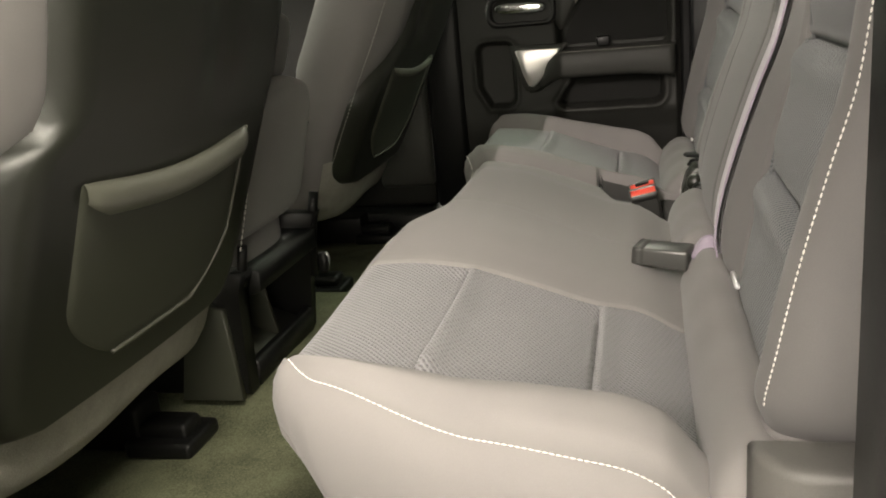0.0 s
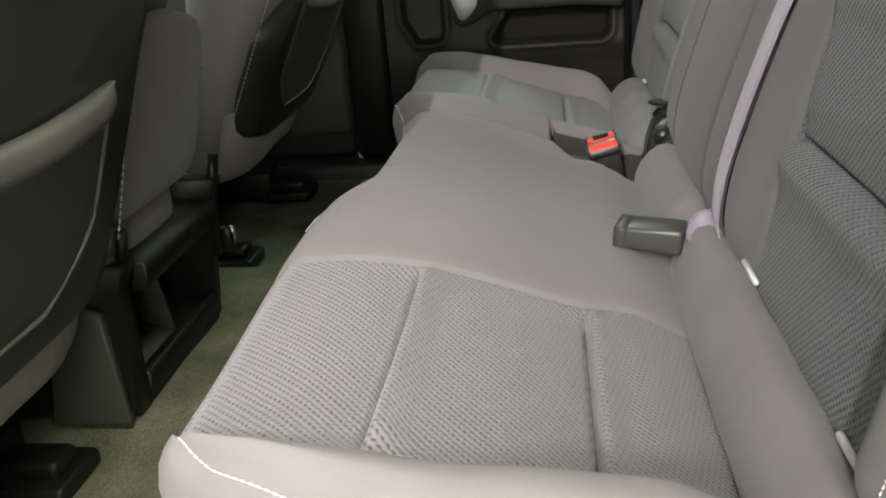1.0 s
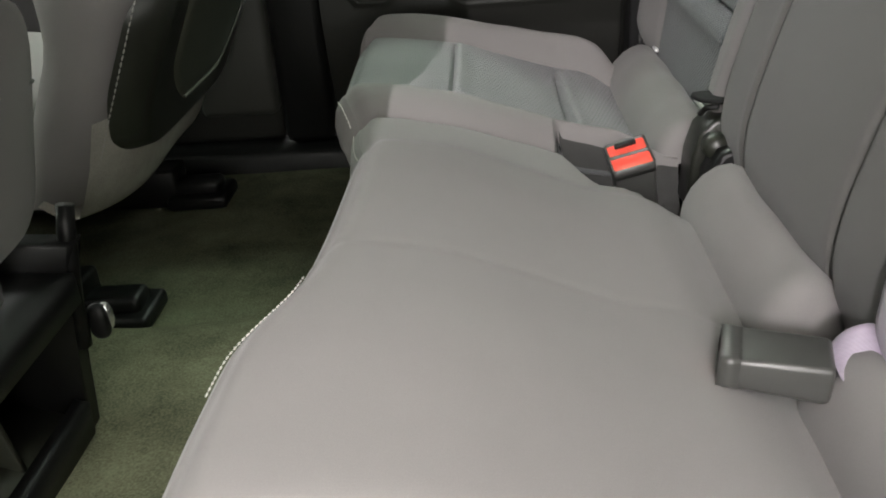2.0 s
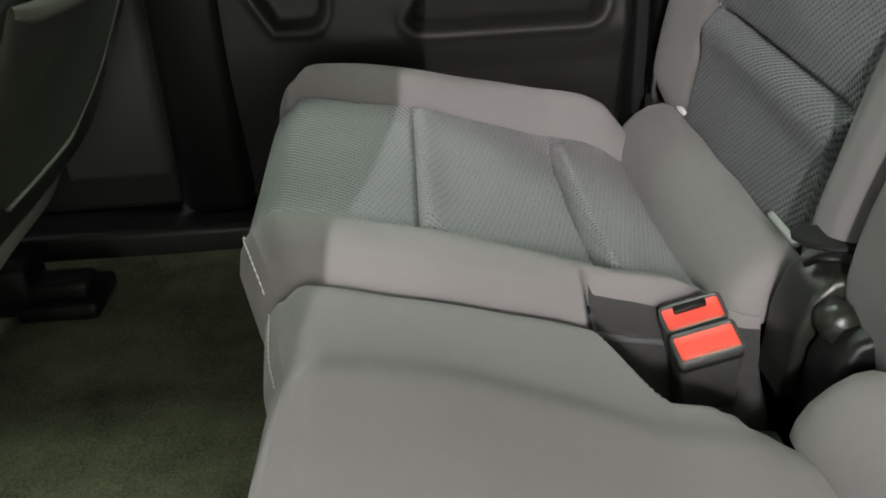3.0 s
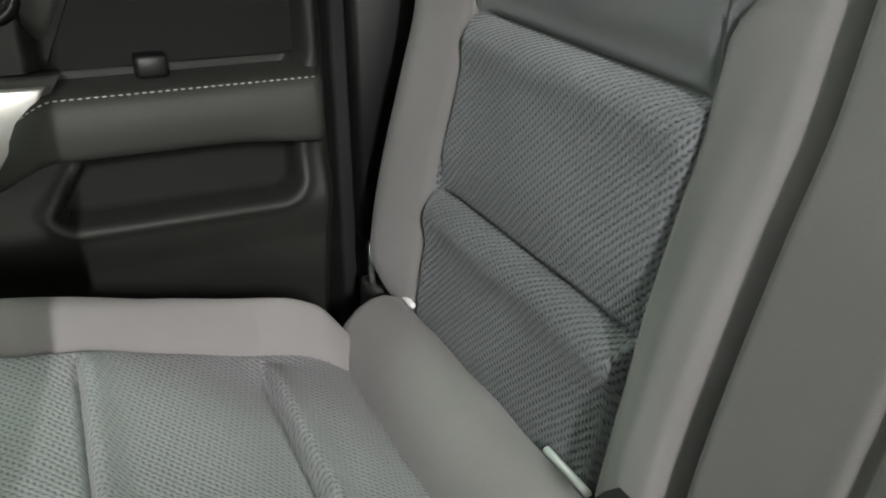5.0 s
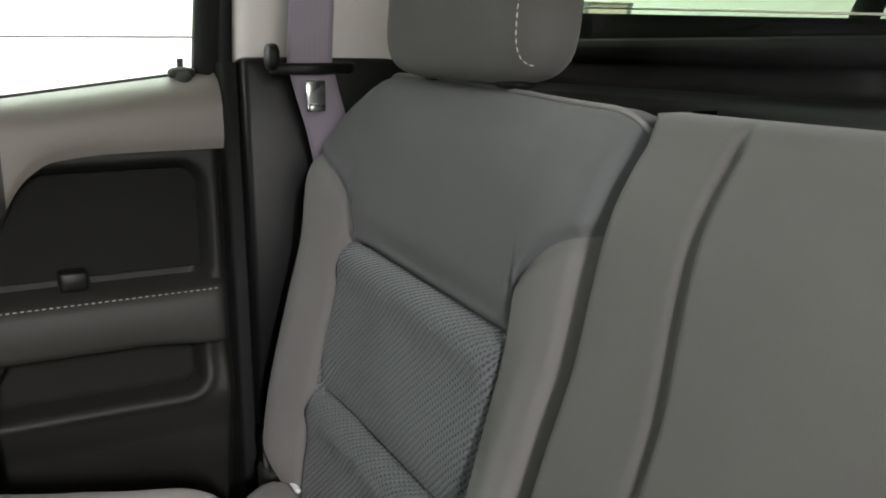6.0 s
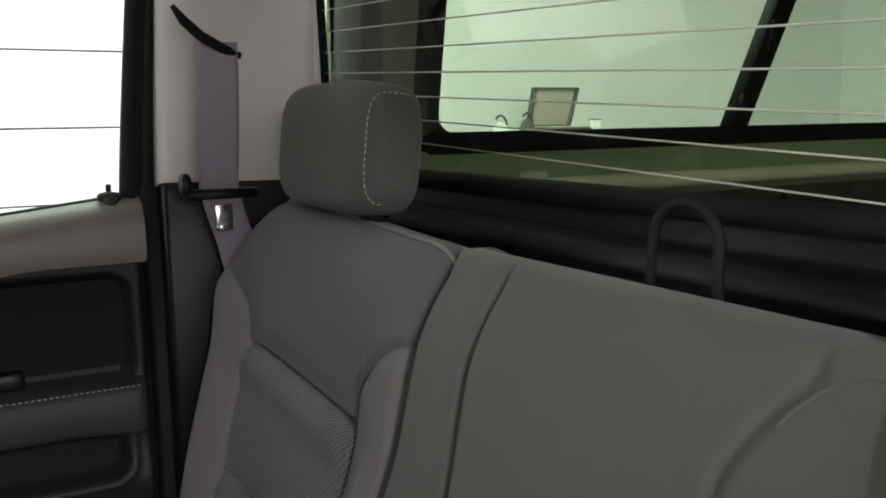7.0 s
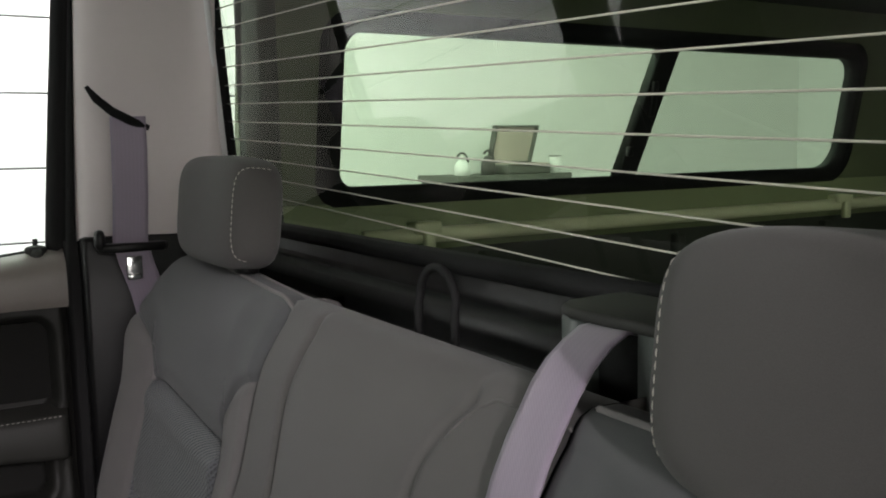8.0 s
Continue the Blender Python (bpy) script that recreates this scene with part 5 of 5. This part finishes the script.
part("stitching", stitches([(-0.106 + (z - 0.5) * 0.24, 0.398 + 0.012 * math.sin((z - 0.42) * 12), z) for z in np.linspace(0.435, 0.56, 16)], 0.0056, 0.0016, 0.0012), THREAD, jump, "white edge stitching")
part("cushion", pillow(pose(-0.36, 0.515, 0.43), (0.22, 0.128, 0.07), 4, 9), CLOTH, jump)
part("bin_body", block(-0.52, -0.30, 0.40, 0.645, 0.235, 0.38, 0.006), BLACK, jump, "black storage bin body")
part("bin_side", prism([(-0.135, 0.234), (-0.135, 0.375), (-0.118, 0.405), (-0.20, 0.415), (-0.31, 0.40), (-0.31, 0.234)], "y", 0.392, 0.424, 0.004), BLACK, jump)
part("bin_side", prism([(-0.140, 0.234), (-0.125, 0.39), (-0.108, 0.425), (-0.20, 0.43), (-0.31, 0.40), (-0.31, 0.234)], "y", 0.640, 0.664, 0.004), BLACK, jump)
part("bin_lintel", prism([(-0.128, 0.365), (-0.112, 0.372), (-0.112, 0.400), (-0.20, 0.405), (-0.20, 0.385)], "y", 0.424, 0.640, 0.003), BLACK, jump)
part("bin_lip", prism([(-0.135, 0.234), (-0.132, 0.268), (-0.145, 0.272), (-0.155, 0.234)], "y", 0.424, 0.640, 0.003), BLACK, jump)
part("bin_lining", join(block(-0.225, -0.215, 0.424, 0.640, 0.24, 0.385, 0.002), prism([(-0.215, 0.242), (-0.150, 0.242), (-0.150, 0.250), (-0.215, 0.275)], "y", 0.424, 0.640)), POCKET, jump, "grey bin lining")
part("bin_partition", prism([(-0.215, 0.25), (-0.16, 0.25), (-0.18, 0.36), (-0.215, 0.37)], "y", 0.560, 0.566, 0.001), POCKET, jump)
part("hinge_arm", join(tube([(-0.112, 0.655, 0.455), (-0.116, 0.652, 0.43), (-0.126, 0.652, 0.37), (-0.13, 0.652, 0.32)], 0.008, 10), pillow(pose(-0.118, 0.668, 0.335), (0.010, 0.007, 0.018), 2.6, 5)), BLACK, jump, "black hinge arm")
part("hinge_pin", pillow(pose(-0.112, 0.672, 0.338), (0.006, 0.005, 0.014), 2.5, 4), STEEL, jump, "steel hinge pin")
part("side_felt", prism([(-0.140, 0.232), (-0.150, 0.36), (-0.20, 0.38), (-0.23, 0.232)], "y", 0.378, 0.390, 0.002), POCKET, jump, "dark vinyl side cover")
part("hinge_arm", join(tube([(-0.122, 0.408, 0.44), (-0.126, 0.410, 0.42), (-0.132, 0.412, 0.385)], 0.007, 10)), BLACK, jump, "black hinge arm")

# ---- belts and buckles between the rear seats ----


def buckle(m, hx, hy, tall, label, group, slot=True):
    """An upright push-button buckle; its top lies at the pose's origin."""
    b = thing("buckle", label, "buckle", tuple(m.translation), group=group)
    bm = block(-hx, hx, -hy, hy, -tall, -0.006, 0.004, 3)
    for v in bm.verts:
        v.co.x *= 1 + 0.10 * v.co.z / tall
        v.co.y *= 1 + 0.22 * (v.co.z < -tall * 0.7)
    ring = frame_ring(rounded(-hx - 0.0004, hx + 0.0004, -hy - 0.0004, hy + 0.0004, 0.004), rounded(-hx + 0.0016, hx - 0.0016, -hy + 0.0014, hy - 0.0014, 0.0025), "z", -0.012, 0.001)
    bmesh.ops.transform(bm, matrix=m, verts=bm.verts)
    bmesh.ops.transform(ring, matrix=m, verts=ring.verts)
    part("housing", bm, BUCKLE, b)
    part("rim", ring, BUCKLE, b)
    us, vs = np.linspace(-hx + 0.0012, hx - 0.0012, 17), np.linspace(-hy + 0.0011, hy - 0.0011, 9)
    P = np.array([[tuple(m @ Vector((a, c, -0.0012 - 0.0026 * min(1, (1 - abs(a) / hx) * 4.5) * min(1, (1 - abs(c) / hy) * 2.4)))) for c in vs] for a in us])
    part("button", sheet(P), RED, b, "red push button")
    if slot:
        sl = block(-0.0115, 0.0115, hy * 0.42, hy * 0.93, -0.012, 0.0004, 0.001)
        bmesh.ops.transform(sl, matrix=m, verts=sl.verts)
        part("slot", sl, BLACK, b)
    return b


buckle(pose(0.386, 0.874, 0.394, 24, -14, 2), 0.0215, 0.0108, 0.075, "black belt buckle with red push button in the seat well", "twin buckles")
buckle(pose(0.387, 0.845, 0.390, 22, -12, 4), 0.0220, 0.0112, 0.075, "black belt buckle with red push button in the seat well", "twin buckles", False)
lying = buckle(pose(0.381, 0.468, 0.401, 0, -86, -16) @ pose(0, 0, 0, 0, 0, 90), 0.0215, 0.0110, 0.066, "black belt buckle lying on the bench cushion with crumpled strap", "loose buckle", False)
rows, sides = [], []
for k in range(15):
    q = k / 14
    rows.append((0.446 + 0.058 * q, 0.452 + 0.004 * math.sin(q * 5), 0.401 + 0.012 * math.sin(q * math.pi) - 0.012 * q))
    turn = radians(62) * math.sin(q * 2 * math.pi * 0.85)
    sides.append((0.12, math.cos(turn), math.sin(turn)))
part("strap", ribbon(rows, sides, 0.032, 0.001), BELT, lying, "twisted lilac-grey strap")
part("strap_sleeve", ribbon([(p[0] + 0.002, p[1] - 0.004, p[2] - 0.006) for p in rows], [(0.1, 1, 0.35)] * 15, 0.036, 0.0012), BELT_DARK, lying, "dark grey strap")

latch = thing("seat_latch_cover", "black moulded latch cover in the gap between the rear seats", "latch cover", (0.49, 0.86, 0.34))
part("cover", prism([(0.446, 0.33), (0.450, 0.385), (0.458, 0.412), (0.470, 0.424), (0.52, 0.432), (0.53, 0.33)], "y", 0.852, 0.900, 0.005, 3), SHELL, latch, "black moulded cover")
part("side_lug", prism([(0.452, 0.33), (0.456, 0.380), (0.468, 0.404), (0.486, 0.410), (0.515, 0.40), (0.515, 0.33)], "y", 0.808, 0.848, 0.006, 3), BLACK, latch)
part("pivot", tube([(0.470, 0.850, 0.402), (0.470, 0.838, 0.402), (0.470, 0.828, 0.401)], [0.013, 0.014, 0.011], 18), SHELL, latch, "round black pivot")
part("release_plate", prism([(0.466, 0.902), (0.457, 0.899), (0.454, 0.890), (0.459, 0.876), (0.474, 0.866), (0.50, 0.860), (0.51, 0.90)], "z", 0.437, 0.442, 0.002), RUBBER, latch, "black release plate")
part("striker", tube([(0.462, 0.880, 0.424), (0.466, 0.870, 0.433), (0.476, 0.862, 0.436)], 0.0030, 8), BLACK, latch, "black striker pin")

for y0, y1 in ((1.268, 1.236), (0.998, 0.944), (0.373, 0.322), (0.092, 0.055)):
    a = thing("child_seat_anchor", "bright steel child seat anchor bar behind the cushion", "anchor bar", (0.487, (y0 + y1) / 2, 0.40), group="child seat anchors")
    part("bar", tube([(0.4865, y0, 0.4005), (0.4855, y0 - 0.002, 0.402), (0.4855, y1 + 0.002, 0.402), (0.4865, y1, 0.4005)], [0.0018, 0.0030, 0.0030, 0.0018], 10), ANCHOR, a)
ring_ = thing("belt_anchor_ring", "dark metal belt anchor ring beside the rear backrest", "anchor ring", (0.485, 1.345, 0.40))
part("loop", tube([(0.482 + 0.004 * math.cos(a), 1.338 + 0.012 * math.cos(a), 0.405 + 0.02 * math.sin(a)) for a in np.linspace(0, 2 * math.pi, 25)], 0.0035, 8), STEEL, ring_)
part("bracket", block(0.475, 0.53, 1.32, 1.36, 0.345, 0.385, 0.006), DOORSOFT, ring_)

middle = thing("centre_belt", "lilac-grey shoulder belt coming over the rear bench backrest", "seat belt", (0.62, 0.445, 0.80), group="rear seat belts")
part("guide_box", join(block(0.676, 0.716, 0.404, 0.514, 0.775, 0.840, 0.004), prism([(0.648, 0.412), (0.652, 0.406), (0.700, 0.402), (0.700, 0.434), (0.650, 0.434)], "z", 0.772, 0.843, 0.003, 3), prism([(0.648, 0.484), (0.648, 0.498), (0.652, 0.506), (0.664, 0.513), (0.700, 0.516), (0.700, 0.484)], "z", 0.772, 0.843, 0.004, 3)), BELTBOX, middle, "grey-green plastic belt guide")
lid = prism([(0.650, 0.408), (0.646, 0.418), (0.645, 0.49), (0.650, 0.504), (0.664, 0.514), (0.716, 0.517), (0.716, 0.402), (0.660, 0.402)], "z", 0.841, 0.849, 0.003, 3)
# darker than the box: the shade under the glass is put into its colour
part("lid", lid, DOORSOFT, middle, "lid of the belt guide, darkened for shade")
part("slot_lining", block(0.664, 0.678, 0.432, 0.486, 0.774, 0.842, 0.002), BLACK, middle, "black slot behind the strap")
cp = curve_through([0.40, 0.46, 0.53, 0.60, 0.67, 0.76, 0.80], [0.442, 0.439, 0.436, 0.434, 0.435, 0.441, 0.443])
pts = [(0.668, 0.4575, 0.834), (0.656, 0.4575, 0.840), (0.644, 0.457, 0.840), (0.630, 0.455, 0.834), (0.614, 0.451, 0.825), (0.600, 0.447, 0.813)]
sides = [(0.0, 1, -0.03), (0.0, 1, -0.04), (0.0, 1, -0.06), (0.0, 1, -0.08), (0.0, 1, -0.06), (0.03, 1, 0.0)]
for z in np.linspace(0.785, 0.40, 18):
    pts.append((float(front_line(z)) - float(mid_off(z)) - 0.004 - 0.003 * math.sin((z - 0.4) * 8), float(cp(z)), z))
    sides.append((0.06, 1, 0.12 * min(1.0, (0.80 - z) / 0.06)))
part("strap", ribbon(pts, sides, 0.043, 0.001), BELT, middle)
part("tongue", join(block(0.524, 0.530, 0.410, 0.452, 0.716, 0.730, 0.002), block(0.525, 0.529, 0.420, 0.444, 0.732, 0.760, 0.0015)), CHROME, middle, "chromed tongue")

tether = thing("tether_loop", "black tether loop standing up behind the rear bench", "tether", (0.648, 0.661, 0.80))
part("loop", tube([(0.648, 0.690 - 0.0005 * k, 0.79 + 0.012 * k) for k in range(4)] + [(0.650, 0.661 + 0.028 * math.cos(a), 0.830 + 0.026 * math.sin(a)) for a in np.linspace(0.1, math.pi - 0.1, 18)] + [(0.648, 0.6325, 0.826 - 0.012 * k) for k in range(4)], 0.0036, 10), RUBBER, tether)

BRACKETGREY = surface("grey_hinge_cover_plastic", (0.105, 0.101, 0.093), 0.5, grain=900, bump=0.3, vary=0.12)
bracket = thing("seat_side_bracket", "grey plastic cover at the bench's outer hinge", "hinge cover", (0.51, -0.02, 0.20))
part("cover", prism([(0.456, -0.046), (0.459, -0.070), (0.472, -0.088), (0.486, -0.094), (0.62, -0.096), (0.62, -0.046)], "z", 0.20, 0.424, 0.008, 4), BRACKETGREY, bracket)
part("foot_plate", block(0.50, 0.60, -0.112, -0.086, 0.20, 0.33, 0.006), BLACK, bracket, "black foot plate")
